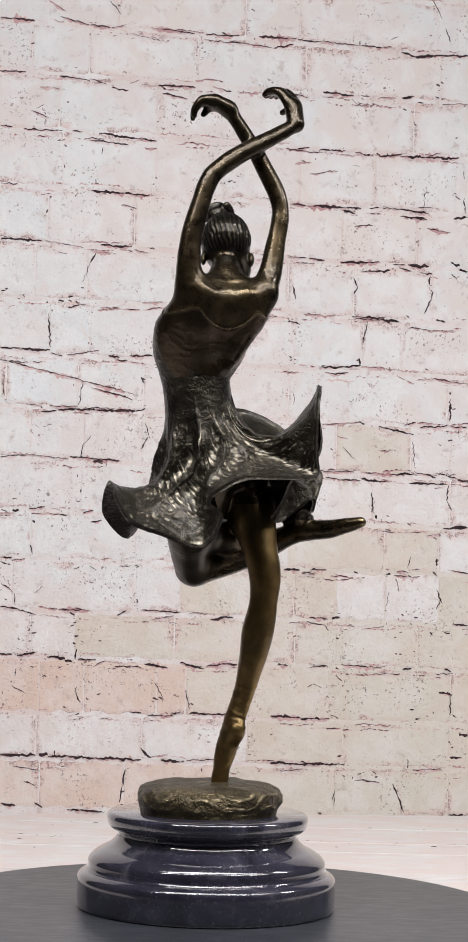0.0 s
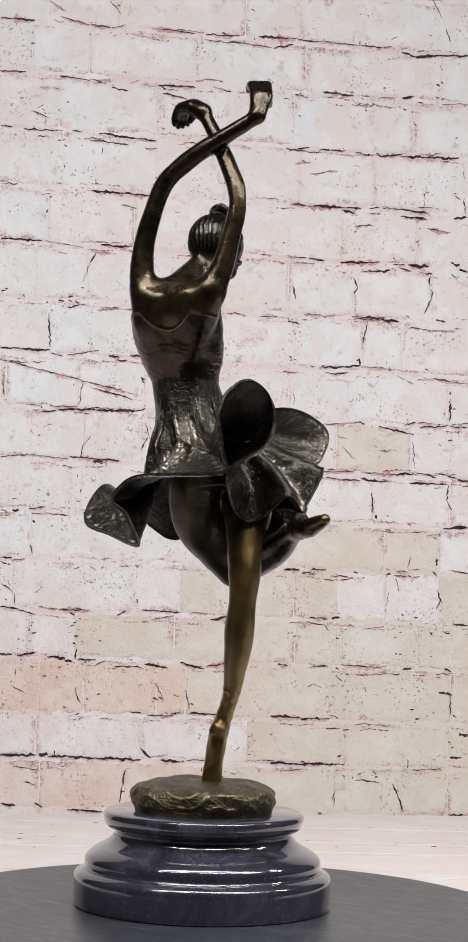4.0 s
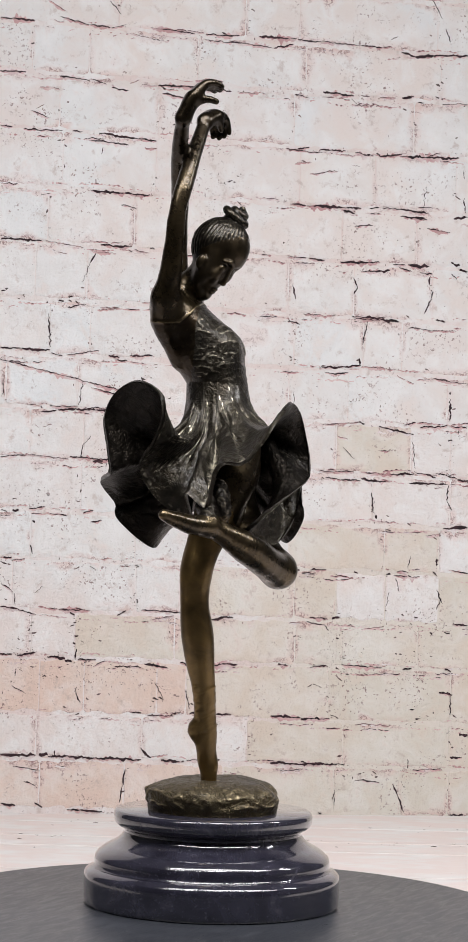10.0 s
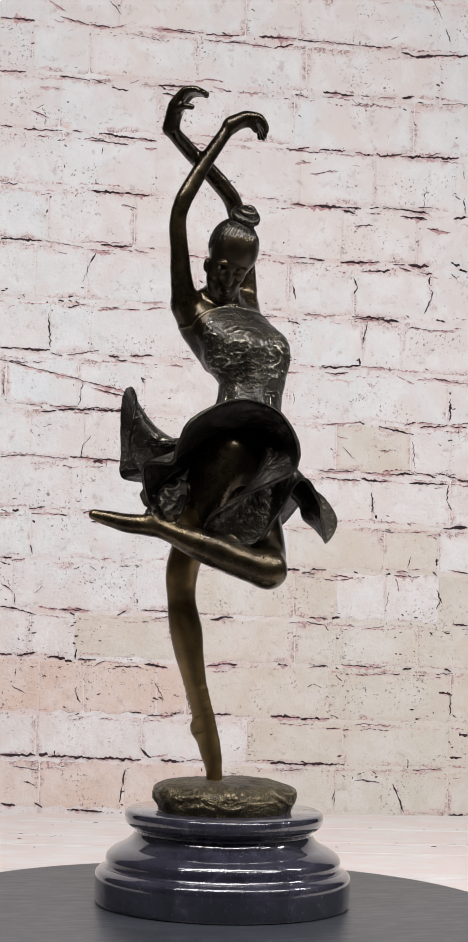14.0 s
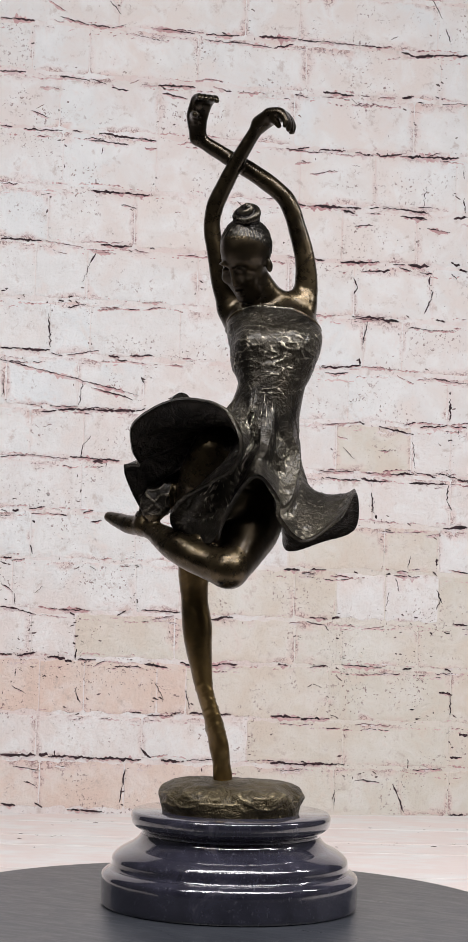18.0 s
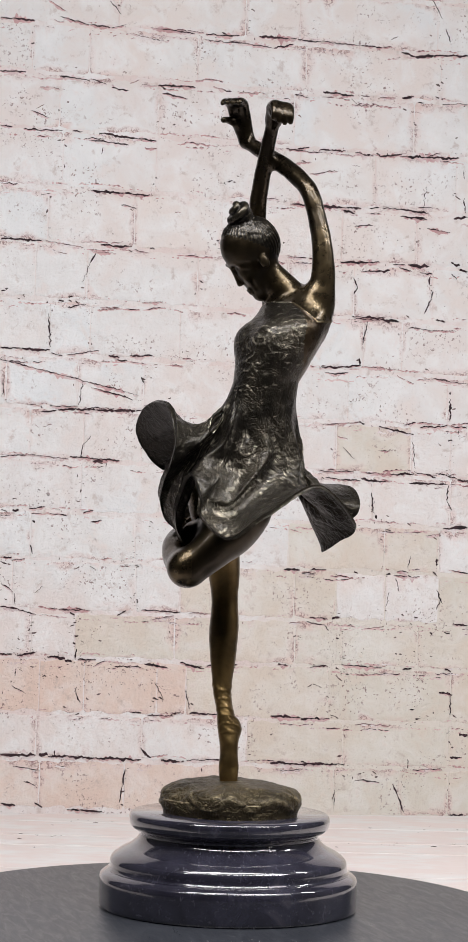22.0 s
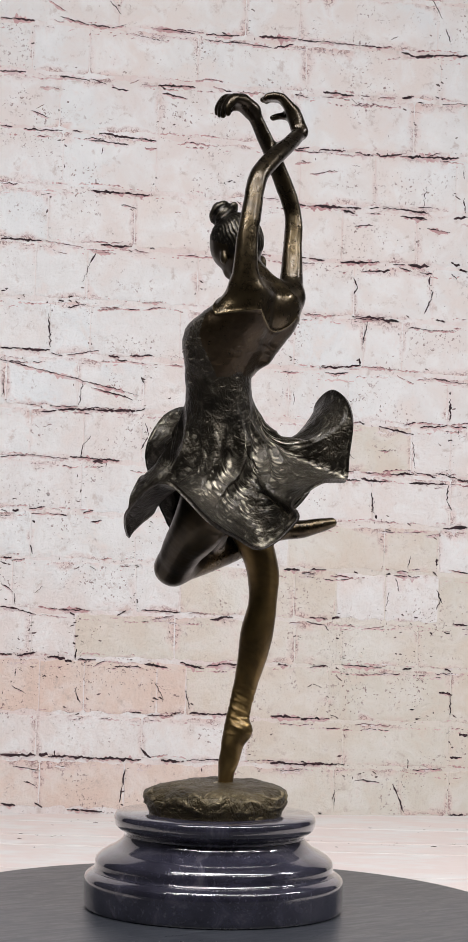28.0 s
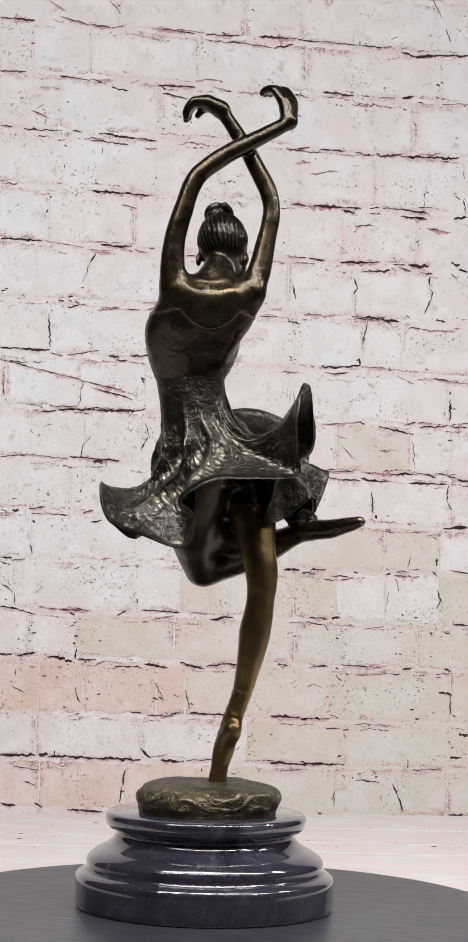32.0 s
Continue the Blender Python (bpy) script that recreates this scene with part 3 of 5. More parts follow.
for i, (far, near) in enumerate(zip(EDGES, EDGES[1:])):
    board = part("board", box_bm(-1.2, 1.2, -(far - near) + (0.006 if i else 0.003), 0.0, -0.006, 0.0, 0.0008), BOARD, table)
    board.matrix_basis = pose(0, far, FLOOR, 0, 0, 0)

# ---- turning plate ----
plate = tagged(new("turntable"), "round matt black turntable plate, slowly turning", "turntable")
part("plate", lathe_bm([(0.190, -0.012), (0.1965, -0.0115), (0.1985, -0.008), (0.1988, -0.003), (0.1975, -0.0006), (0.1955, 0.0)], 220), PLATE, plate, smooth=False)
part("housing", lathe_bm([(0.150, -0.050), (0.156, -0.048), (0.158, -0.040), (0.158, -0.020), (0.150, -0.0125)], 120), RUBBER, plate, "dark round motor housing")

# ---- marble base ----
PROFILE = [(0.0832, 0.0), (0.0846, 0.0012), (0.0851, 0.005), (0.0852, 0.013), (0.0851, 0.0185), (0.0843, 0.0212), (0.0822, 0.0230), (0.0800, 0.0243),
           (0.0787, 0.0258), (0.0784, 0.0280), (0.0782, 0.0303), (0.0772, 0.0326), (0.0745, 0.0352), (0.0705, 0.0378), (0.0662, 0.0400), (0.0628, 0.0424),
           (0.0604, 0.0450), (0.0596, 0.0474), (0.0602, 0.0492), (0.0628, 0.0510), (0.0652, 0.0530), (0.0661, 0.0555), (0.0663, 0.0585), (0.0657, 0.0608), (0.0643, 0.0619)]
base = tagged(new("marble_base"), "polished black marble plinth with stepped round mouldings", "plinth")
turned = rounded(PROFILE, 4)
for name, low, high in (("foot_ring", 0.0, 0.0243), ("swelling_moulding", 0.0243, 0.0474), ("top_slab", 0.0474, 0.1)):
    ring = [p for p in turned if low - 1e-5 <= p[1] <= high + 1e-5]
    part(name, lathe_bm(ring, 200), MARBLE, base, smooth=True)

# ---- the bronze dancer: one mesh, grown from a distance field ----
class Field:
    """A distance field on a grid; shapes melt into one another over the width k."""

    def __init__(self, low, high, step):
        self.low, self.step = np.array(low), step
        self.n = np.ceil((np.array(high) - self.low) / step).astype(int) + 1
        self.v = np.full(self.n, 0.02, np.float32)

    def add(self, low, high, k, distance):
        pad = 0.012
        a = np.clip(((np.array(low) - pad - self.low) / self.step).astype(int), 0, self.n - 1)
        c = np.clip(((np.array(high) + pad - self.low) / self.step).astype(int) + 1, 0, self.n)
        axes = [self.low[i] + self.step * np.arange(a[i], c[i]) for i in range(3)]
        d = distance(axes[0][:, None, None], axes[1][None, :, None], axes[2][None, None, :]).astype(np.float32)
        s = self.v[a[0]:c[0], a[1]:c[1], a[2]:c[2]]
        h = np.maximum(k - np.abs(s - d), 0) / k
        s[...] = np.minimum(s, d) - h * h * k * 0.25

    def carve(self, centre, radii, turn=(0, 0, 0), k=0.003):
        """Takes a soft hollow out."""
        self.v *= -1
        self.lump(centre, radii, turn, k)
        self.v *= -1

    def limb(self, points, k=0.004, steps=9):
        """A smooth chain through (x, y, z, radius)."""
        c = [np.array(p, float) for p in points]
        fine = []
        for i in range(len(c) - 1):
            p0, p1, p2, p3 = c[max(i - 1, 0)], c[i], c[i + 1], c[min(i + 2, len(c) - 1)]
            for t in np.arange(steps) / steps:
                fine.append(0.5 * (2 * p1 + (p2 - p0) * t + (2 * p0 - 5 * p1 + 4 * p2 - p3) * t * t + (3 * p1 - p0 - 3 * p2 + p3) * t ** 3))
        fine.append(c[-1])
        fine = np.array(fine)

        def distance(x, y, z):
            best = None
            for p, q in zip(fine, fine[1:]):
                d = q[:3] - p[:3]
                t = np.clip(((x - p[0]) * d[0] + (y - p[1]) * d[1] + (z - p[2]) * d[2]) / (d @ d), 0, 1)
                e = np.sqrt((x - p[0] - t * d[0]) ** 2 + (y - p[1] - t * d[1]) ** 2 + (z - p[2] - t * d[2]) ** 2) - p[3] - t * (q[3] - p[3])
                best = e if best is None else np.minimum(best, e)
            return best
        r = fine[:, 3].max()
        self.add(fine[:, :3].min(0) - r, fine[:, :3].max(0) + r, k, distance)

    def lump(self, centre, radii, turn=(0, 0, 0), k=0.004):
        m = np.array(Euler([radians(a) for a in turn]).to_matrix()).T
        r = np.array(radii)

        def distance(x, y, z):
            x, y, z = x - centre[0], y - centre[1], z - centre[2]
            l = [m[i, 0] * x + m[i, 1] * y + m[i, 2] * z for i in range(3)]
            u = np.sqrt(sum((l[i] / r[i]) ** 2 for i in range(3)))
            g = np.sqrt(sum((l[i] / r[i] ** 2) ** 2 for i in range(3)))
            return u * (u - 1) / np.maximum(g, 1e-6)
        self.add(np.array(centre) - r.max(), np.array(centre) + r.max(), k, distance)

    def stack(self, sections, k=0.004):
        """Oval sections (z, x, y, long, short, degrees), from low to high."""
        s = np.array(sections)
        z0, z1 = s[0, 0], s[-1, 0]
        slope = np.gradient(s, s[:, 0], axis=0)

        def distance(x, y, z):
            zc = np.clip(z, z0, z1)
            f = np.clip(np.searchsorted(s[:, 0], zc.ravel(), side="right") - 1, 0, len(s) - 2)
            gap = s[f + 1, 0] - s[f, 0]
            t = ((zc.ravel() - s[f, 0]) / gap)[:, None]
            m0, m1 = slope[f] * gap[:, None], slope[f + 1] * gap[:, None]
            v = (2 * t ** 3 - 3 * t ** 2 + 1) * s[f] + (t ** 3 - 2 * t ** 2 + t) * m0 + (3 * t ** 2 - 2 * t ** 3) * s[f + 1] + (t ** 3 - t ** 2) * m1
            cx, cy, a, c, w = (v[:, i][None, None, :] for i in range(1, 6))
            ca, sa = np.cos(np.radians(w)), np.sin(np.radians(w))
            l, m = (x - cx) * ca + (y - cy) * sa, -(x - cx) * sa + (y - cy) * ca
            u = np.sqrt((l / a) ** 2 + (m / c) ** 2)
            g = np.sqrt((l / a ** 2) ** 2 + (m / c ** 2) ** 2)
            d = np.where(u < 0.15, -np.minimum(a, c) * 0.85, u * (u - 1) / np.maximum(g, 1e-6))
            over = np.abs(z - zc)
            return np.where(over > 0, np.sqrt(np.maximum(d, 0) ** 2 + over ** 2) + np.minimum(d, 0) * (over <= 0), d)
        r = s[:, 3].max()
        self.add((s[:, 1].min() - r, s[:, 2].min() - r, z0), (s[:, 1].max() + r, s[:, 2].max() + r, z1), k, distance)

    def surface(self):
        """Surface nets: one vertex in each cell that the surface crosses."""
        v, n = self.v, self.n
        inside = v < 0
        count = sum(inside[i:n[0] - 1 + i, j:n[1] - 1 + j, l:n[2] - 1 + l].astype(np.int8) for i in (0, 1) for j in (0, 1) for l in (0, 1))
        cells = np.argwhere((count > 0) & (count < 8))
        index = np.full(n - 1, -1, np.int32)
        index[tuple(cells.T)] = np.arange(len(cells))
        total, hits = np.zeros((len(cells), 3)), np.zeros(len(cells))
        corners = [np.array((i, j, l)) for i in (0, 1) for j in (0, 1) for l in (0, 1)]
        for a in corners:
            for axis in range(3):
                if a[axis]:
                    continue
                c = a.copy()
                c[axis] = 1
                va, vc = v[tuple((cells + a).T)], v[tuple((cells + c).T)]
                cross = (va < 0) != (vc < 0)
                t = np.where(cross, va / np.where(cross, va - vc, 1), 0)
                p = a + t[:, None] * (c - a)
                total[cross] += p[cross]
                hits[cross] += 1
        verts = self.low + self.step * (cells + total / hits[:, None])
        faces = []
        for axis in range(3):
            o1, o2 = [(1, 2), (2, 0), (0, 1)][axis]
            sl0, sl1 = [slice(1, -1)] * 3, [slice(1, -1)] * 3
            sl0[axis], sl1[axis] = slice(0, -1), slice(1, None)
            a, c = inside[tuple(sl0)], inside[tuple(sl1)]
            at = np.argwhere(a != c) + 1
            at[:, axis] -= 1
            flip = a[tuple((at - np.where(np.arange(3) == axis, 0, 1)).T)]
            e1, e2 = np.eye(3, dtype=int)[o1], np.eye(3, dtype=int)[o2]
            quad = np.stack([index[tuple((at - e1 - e2).T)], index[tuple((at - e2).T)], index[tuple(at.T)], index[tuple((at - e1).T)]], 1)
            quad[~flip] = quad[~flip][:, ::-1]
            faces.append(quad)
        return verts, np.concatenate(faces)


def grow_figure():
    f = Field((-0.062, -0.082, 0.072), (0.103, 0.058, 0.556), 0.0009)
    # standing leg, foot on its toes
    f.stack([(0.0700, 0.0008, -0.0071, 0.0065, 0.0054, 54), (0.0858, 0.0010, -0.0071, 0.0066, 0.0054, 54), (0.1017, 0.0041, -0.0075, 0.0072, 0.0062, 161), (0.1120, 0.0066, -0.0078, 0.0082, 0.0062, 130),
             (0.1255, 0.0101, -0.0060, 0.0078, 0.0056, 146), (0.1415, 0.0152, -0.0048, 0.0078, 0.0058, 140), (0.1614, 0.0200, -0.0060, 0.0097, 0.0080, 132),
             (0.1813, 0.0233, -0.0069, 0.0111, 0.0097, 148), (0.2013, 0.0267, -0.0079, 0.0096, 0.0091, 150), (0.2213, 0.0268, -0.0067, 0.0111, 0.0106, 150), (0.236, 0.0232, -0.0042, 0.0124, 0.0116, 150), (0.252, 0.0198, 0.0008, 0.0144, 0.0136, 150), (0.268, 0.0160, 0.0052, 0.0140, 0.0132, 150)], 0.004)
    f.lump((0.0112, -0.0124, 0.1158), (0.0050, 0.0050, 0.0062), k=0.005)
    f.limb([(0.0172, 0.0035, 0.259, 0.0148), (0.0120, 0.0085, 0.282, 0.0168), (0.0040, 0.0080, 0.300, 0.0172)], 0.006)
    f.lump((0.0190, 0.0085, 0.2700), (0.0095, 0.0100, 0.0160), k=0.006)
    # raised leg, bent at the knee, its foot crossing before the other
    f.limb([(-0.013, -0.014, 0.290, 0.0210), (-0.0205, -0.0040, 0.257, 0.0188), (-0.0232, 0.0150, 0.2350, 0.0137), (-0.0208, 0.0300, 0.2228, 0.0119)], 0.006)
    f.limb([(-0.0205, 0.0305, 0.2225, 0.0118), (-0.005, 0.0300, 0.2265, 0.0112), (0.018, 0.0275, 0.2352, 0.0108), (0.040, 0.0200, 0.2445, 0.0076), (0.054, 0.0145, 0.2495, 0.0064)], 0.005)
    f.limb([(-0.0140, 0.0100, 0.2480, 0.0120), (0.0020, 0.0190, 0.2440, 0.0105)], 0.006)
    f.limb([(0.054, 0.0145, 0.2500, 0.0066), (0.068, 0.0095, 0.2505, 0.0062), (0.080, 0.0050, 0.2532, 0.0052), (0.0905, 0.0014, 0.2560, 0.0034)], 0.004)
    f.lump((0.0535, 0.0150, 0.2565), (0.0055, 0.0045, 0.0055), k=0.004)
    # crumpled end of the skirt, caught on the ankle
    f.lump((0.0440, 0.0190, 0.2650), (0.0095, 0.0050, 0.0125), (12, 0, 25), 0.003)
    f.lump((0.0510, 0.0120, 0.2620), (0.0050, 0.0080, 0.0090), (0, 15, 0), 0.003)
    f.lump((0.0380, 0.0130, 0.2700), (0.0070, 0.0070, 0.0120), (0, -15, 0), 0.004)
    # trunk
    f.stack([(0.278, -0.008, -0.004, 0.0225, 0.0200, 60), (0.292, -0.010, -0.005, 0.0250, 0.0225, 60), (0.306, -0.0115, -0.0080, 0.0235, 0.0215, 60), (0.322, -0.0165, -0.0120, 0.0190, 0.0180, 61),
             (0.3336, -0.0210, -0.0145, 0.0192, 0.0178, 40), (0.3457, -0.0225, -0.0190, 0.0226, 0.0206, 20), (0.3618, -0.0198, -0.0255, 0.0292, 0.0240, 10), (0.372, -0.0187, -0.0295, 0.0312, 0.0248, 14),
             (0.382, -0.0160, -0.0335, 0.0328, 0.0246, 12), (0.394, -0.0103, -0.0388, 0.0300, 0.0200, 16), (0.402, -0.0070, -0.0410, 0.0240, 0.0150, 17), (0.408, -0.0060, -0.0415, 0.0140, 0.0090, 17)], 0.006)
    front, side = np.array((-0.45, 0.893)), np.array((0.893, 0.45))
    for s in (1, -1):
        c = np.array((-0.0180, -0.0300)) + front * (0.0163 - 0.0015 * s) + side * 0.0120 * s
        f.lump((c[0], c[1], 0.3730), (0.0090, 0.0090, 0.0095), k=0.014)
    f.limb([(-0.0045, -0.0330, 0.413, 0.0078), (-0.014, -0.0450, 0.404, 0.0098), (-0.0250, -0.0530, 0.402, 0.0094)], 0.006)
    f.limb([(-0.0045, -0.0330, 0.413, 0.0078), (0.008, -0.0400, 0.404, 0.0095), (0.0200, -0.0382, 0.402, 0.0088)], 0.006)
    f.limb([(-0.0250, -0.0510, 0.403, 0.0098), (-0.0275, -0.0455, 0.388, 0.0110), (-0.0275, -0.0335, 0.370, 0.0118)], 0.006)
    f.limb([(0.0200, -0.0400, 0.402, 0.0085), (0.0118, -0.0395, 0.384, 0.0092), (0.0000, -0.0365, 0.364, 0.0080)], 0.005)
    # neck and head, bowed
    f.limb([(-0.006, -0.0405, 0.398, 0.0105), (-0.0045, -0.0285, 0.418, 0.0088), (-0.0040, -0.0170, 0.431, 0.0092)], 0.007)
    f.lump((-0.0045, -0.0110, 0.4395), (0.0166, 0.0203, 0.0200), (-22, 0, 0), 0.004)
    up, out, side = Vector((0, 0.63, 0.775)), Vector((0, 0.775, -0.63)), Vector((1, 0, 0))

    def at(u, d, s=0.0):
        """A place on the face: up along it, out from it, across it."""
        return Vector((0.0004, -0.0083, 0.4142)) + up * u + out * d + side * s
    f.lump(at(0.0015, -0.0098), (0.0122, 0.0100, 0.0185), (-39, 0, 0), 0.005)
    f.lump(at(-0.0128, -0.0052), (0.0048, 0.0042, 0.0034), (-39, 0, 0), 0.006)
    for s in (1, -1):
        f.carve(at(0.0112, 0.0012, 0.0054 * s), (0.0046, 0.0030, 0.0030), (-39, 0, 0), 0.003)
        f.lump(at(0.0104, -0.0018, 0.0054 * s), (0.0034, 0.0018, 0.0019), (-39, 0, 0), 0.001)
        f.limb([(*at(0.0152, 0.0004, 0.0022 * s), 0.0012), (*at(0.0162, 0.0000, 0.0055 * s), 0.0013), (*at(0.0150, -0.0025, 0.0090 * s), 0.0010)], 0.002, 4)
        f.lump(at(0.0040, -0.0024, 0.0070 * s), (0.0040, 0.0030, 0.0042), (-39, 0, 0), 0.004)
        f.lump((-0.0032 + 0.0158 * s, -0.0172, 0.4275), (0.0020, 0.0034, 0.0050), (-25, 0, 0), 0.0015)
        f.limb([(*at(0.0006, 0.0008, 0.0018 * s), 0.0013), (*at(0.0014, 0.0000, 0.0022 * s), 0.0010)], 0.001, 3)
    f.limb([(*at(0.0140, -0.0006), 0.0017), (*at(0.0070, 0.0010), 0.0018), (*at(0.0012, 0.0022), 0.0021)], 0.002, 4)
    f.lump(at(-0.0058, -0.0002), (0.0040, 0.0016, 0.0011), (-39, 0, 0), 0.001)
    f.lump(at(-0.0083, -0.0006), (0.0034, 0.0017, 0.0012), (-39, 0, 0), 0.001)
    f.lump((-0.0100, -0.0036, 0.4586), (0.0078, 0.0070, 0.0072), (-30, -20, 0), 0.002)
    axis = Vector((-0.18, 0.72, 0.66)).normalized()
    u = axis.orthogonal().normalized()
    w = axis.cross(u)
    coil = []
    for i in range(21):
        t = i / 20
        r = 0.0088 - 0.0074 * t
        p = Vector((-0.0103, -0.0025, 0.4597)) + axis * (0.0075 * t - 0.001) + (u * math.cos(t * 12.0) + w * math.sin(t * 12.0)) * r
        coil.append((*p, 0.0029 - 0.0004 * t))
    f.limb(coil, 0.0004, 3)
    # her two raised arms, crossing at the forearms
    f.limb([(-0.0205, -0.0480, 0.388, 0.0088), (-0.0258, -0.0540, 0.404, 0.0089), (-0.0277, -0.0557, 0.420, 0.0077), (-0.0266, -0.0550, 0.436, 0.0069), (-0.0221, -0.0529, 0.4550, 0.0062), (-0.0177, -0.0500, 0.4700, 0.0060),
            (-0.0113, -0.0466, 0.4810, 0.0061), (0.0050, -0.0388, 0.4945, 0.0059), (0.0230, -0.0295, 0.5060, 0.0053), (0.0400, -0.0190, 0.5180, 0.0046)], 0.005)
    f.limb([(0.0130, -0.0385, 0.386, 0.0082), (0.0205, -0.0382, 0.402, 0.0088), (0.0256, -0.0326, 0.4200, 0.0074), (0.0288, -0.0288, 0.4400, 0.0064), (0.0310, -0.0259, 0.4580, 0.0058), (0.0288, -0.0248, 0.4690, 0.0059),
            (0.0238, -0.0242, 0.4800, 0.0059), (0.0123, -0.0245, 0.5000, 0.0052), (-0.0046, -0.0252, 0.5260, 0.0042)], 0.005)
    # shoulder blades and the hollow between them
    f.lump((-0.0185, -0.0545, 0.3890), (0.0095, 0.0050, 0.0130), (18, 0, 14), 0.010)
    f.lump((0.0090, -0.0480, 0.3910), (0.0090, 0.0050, 0.0120), (18, 0, 20), 0.010)
    for wrist, palm, knuckle, tip, thumb, curl in (
            ((0.0400, -0.0186, 0.5188), (0.0378, -0.0135, 0.5320), (0.0318, -0.0092, 0.5410), (0.0213, -0.0008, 0.5402), (0.0312, 0.0008, 0.5300), 0.002),
            ((-0.0046, -0.0251, 0.5256), (-0.0140, -0.0250, 0.5306), (-0.0222, -0.0254, 0.5308), (-0.0284, -0.0242, 0.5188), (-0.0215, -0.0215, 0.5225), 0.002)):
        w, p, c, t, th = (Vector(a) for a in (wrist, palm, knuckle, tip, thumb))
        across = (t - c).cross(c - p).normalized()
        f.limb([(*w, 0.0046), (*p, 0.0050)], 0.004)
        for s in (-1, 1):
            f.limb([(*(w + across * s * 0.0006), 0.0040), (*(p + across * s * 0.0034), 0.0040), (*(c + across * s * 0.0036), 0.0030)], 0.003)
        for i, s in enumerate((-1.5, -0.5, 0.5, 1.5)):
            off = across * s * 0.0036
            reach = (0.86, 1.0, 0.97, 0.84)[i]
            mid = c + (t - c) * 0.5 + (c - p).normalized() * curl + off * 1.05
            f.limb([(*(p + off * 0.7), 0.0033), (*(c + off), 0.0029), (*mid, 0.0024), (*(c + (t - c) * reach + off * 1.15), 0.0017)], 0.0018)
        f.limb([(*(p - (p - w) * 0.3), 0.0036), (*((p + th) * 0.5 + across * 0.002), 0.0026), (*th, 0.0019)], 0.002)
    return f.surface()


# the skirt's hem, point by point round the dancer, each with the place through which its cloth swings out;
# it lifts into two open lobes and trails in a tail
HEM_RIGHT = [(0.0594, -0.0372, 0.3436, 0.039, -0.034, 0.296), (0.0591, -0.0207, 0.3358, 0.041, -0.024, 0.296), (0.0610, -0.0164, 0.3214, 0.042, -0.014, 0.298),
             (0.0619, -0.0223, 0.3049, 0.045, -0.010, 0.305), (0.0564, -0.0327, 0.2955, 0.043, -0.012, 0.299), (0.0450, -0.0411, 0.2849, 0.040, -0.016, 0.293),
             (0.0372, -0.0310, 0.2670, 0.043, -0.014, 0.288), (0.0310, -0.0152, 0.2556, 0.045, -0.006, 0.287), (0.0387, -0.0061, 0.2556, 0.048, -0.001, 0.290),
             (0.0575, 0.0000, 0.2702, 0.052, 0.006, 0.295), (0.0575, 0.0145, 0.2620, 0.052, 0.016, 0.291)]
HEM_FRONT = [(0.0646, 0.0258, 0.2880, 0.049, 0.023, 0.298), (0.0481, 0.0343, 0.2902, 0.038, 0.028, 0.302), (0.0473, 0.0437, 0.2990, 0.036, 0.033, 0.305),
             (0.0423, 0.0529, 0.3157, 0.030, 0.036, 0.306), (0.0201, 0.0530, 0.3290, 0.012, 0.034, 0.306), (-0.0003, 0.0477, 0.3325, -0.004, 0.031, 0.307),
             (-0.0224, 0.0435, 0.3252, -0.020, 0.029, 0.306), (-0.0348, 0.0439, 0.3049, -0.031, 0.030, 0.303), (-0.0318, 0.0467, 0.2891, -0.036, 0.034, 0.300),
             (-0.0223, 0.0481, 0.2817, -0.036, 0.038, 0.298), (0.0046, 0.0447, 0.2694, -0.034, 0.044, 0.296)]
HEM_LEFT = [(0.0216, 0.0360, 0.2567, -0.026, 0.048, 0.290), (0.0200, 0.0256, 0.2460, -0.022, 0.046, 0.280), (-0.0089, 0.0321, 0.2396, -0.028, 0.040, 0.276),
            (-0.0227, 0.0402, 0.2575, -0.034, 0.034, 0.284), (-0.0406, 0.0353, 0.2825, -0.037, 0.024, 0.295), (-0.0547, 0.0314, 0.2690, -0.042, 0.019, 0.283),
            (-0.0574, 0.0305, 0.2551, -0.044, 0.017, 0.276), (-0.0672, 0.0145, 0.2418, -0.047, 0.008, 0.263), (-0.0815, -0.0070, 0.2583, -0.047, -0.008, 0.260),
            (-0.0756, -0.0420, 0.2768, -0.043, -0.027, 0.262)]
HEM_BACK = [(-0.0618, -0.0710, 0.2530, -0.038, -0.043, 0.256), (-0.0380, -0.0680, 0.2430, -0.028, -0.045, 0.260), (-0.0146, -0.0649, 0.2366, -0.018, -0.049, 0.263),
            (-0.0029, -0.0830, 0.2540, -0.008, -0.053, 0.268), (-0.0101, -0.0900, 0.2658, -0.010, -0.055, 0.270), (0.0089, -0.0906, 0.2788, 0.002, -0.055, 0.273),
            (0.0340, -0.0750, 0.2815, 0.019, -0.051, 0.284), (0.0572, -0.0569, 0.2833, 0.034, -0.044, 0.294), (0.0575, -0.0592, 0.3004, 0.036, -0.044, 0.300),
            (0.0572, -0.0626, 0.3201, 0.038, -0.044, 0.303), (0.0584, -0.0541, 0.3361, 0.037, -0.040, 0.296)]
HEM = HEM_RIGHT + HEM_FRONT + HEM_LEFT + HEM_BACK
# where the cloth of some hem points leaves the waist: place in the hem, degrees round it
LEAVES = [(0, -12), (5, 8), (9, 20), (11, 28), (15, 58), (18, 82), (22, 98), (26, 110), (29, 136), (31, 208), (34, 264), (37, 298), (39, 326), (43, 348)]
WAIST = Vector((-0.0205, -0.0140, 0.3350))


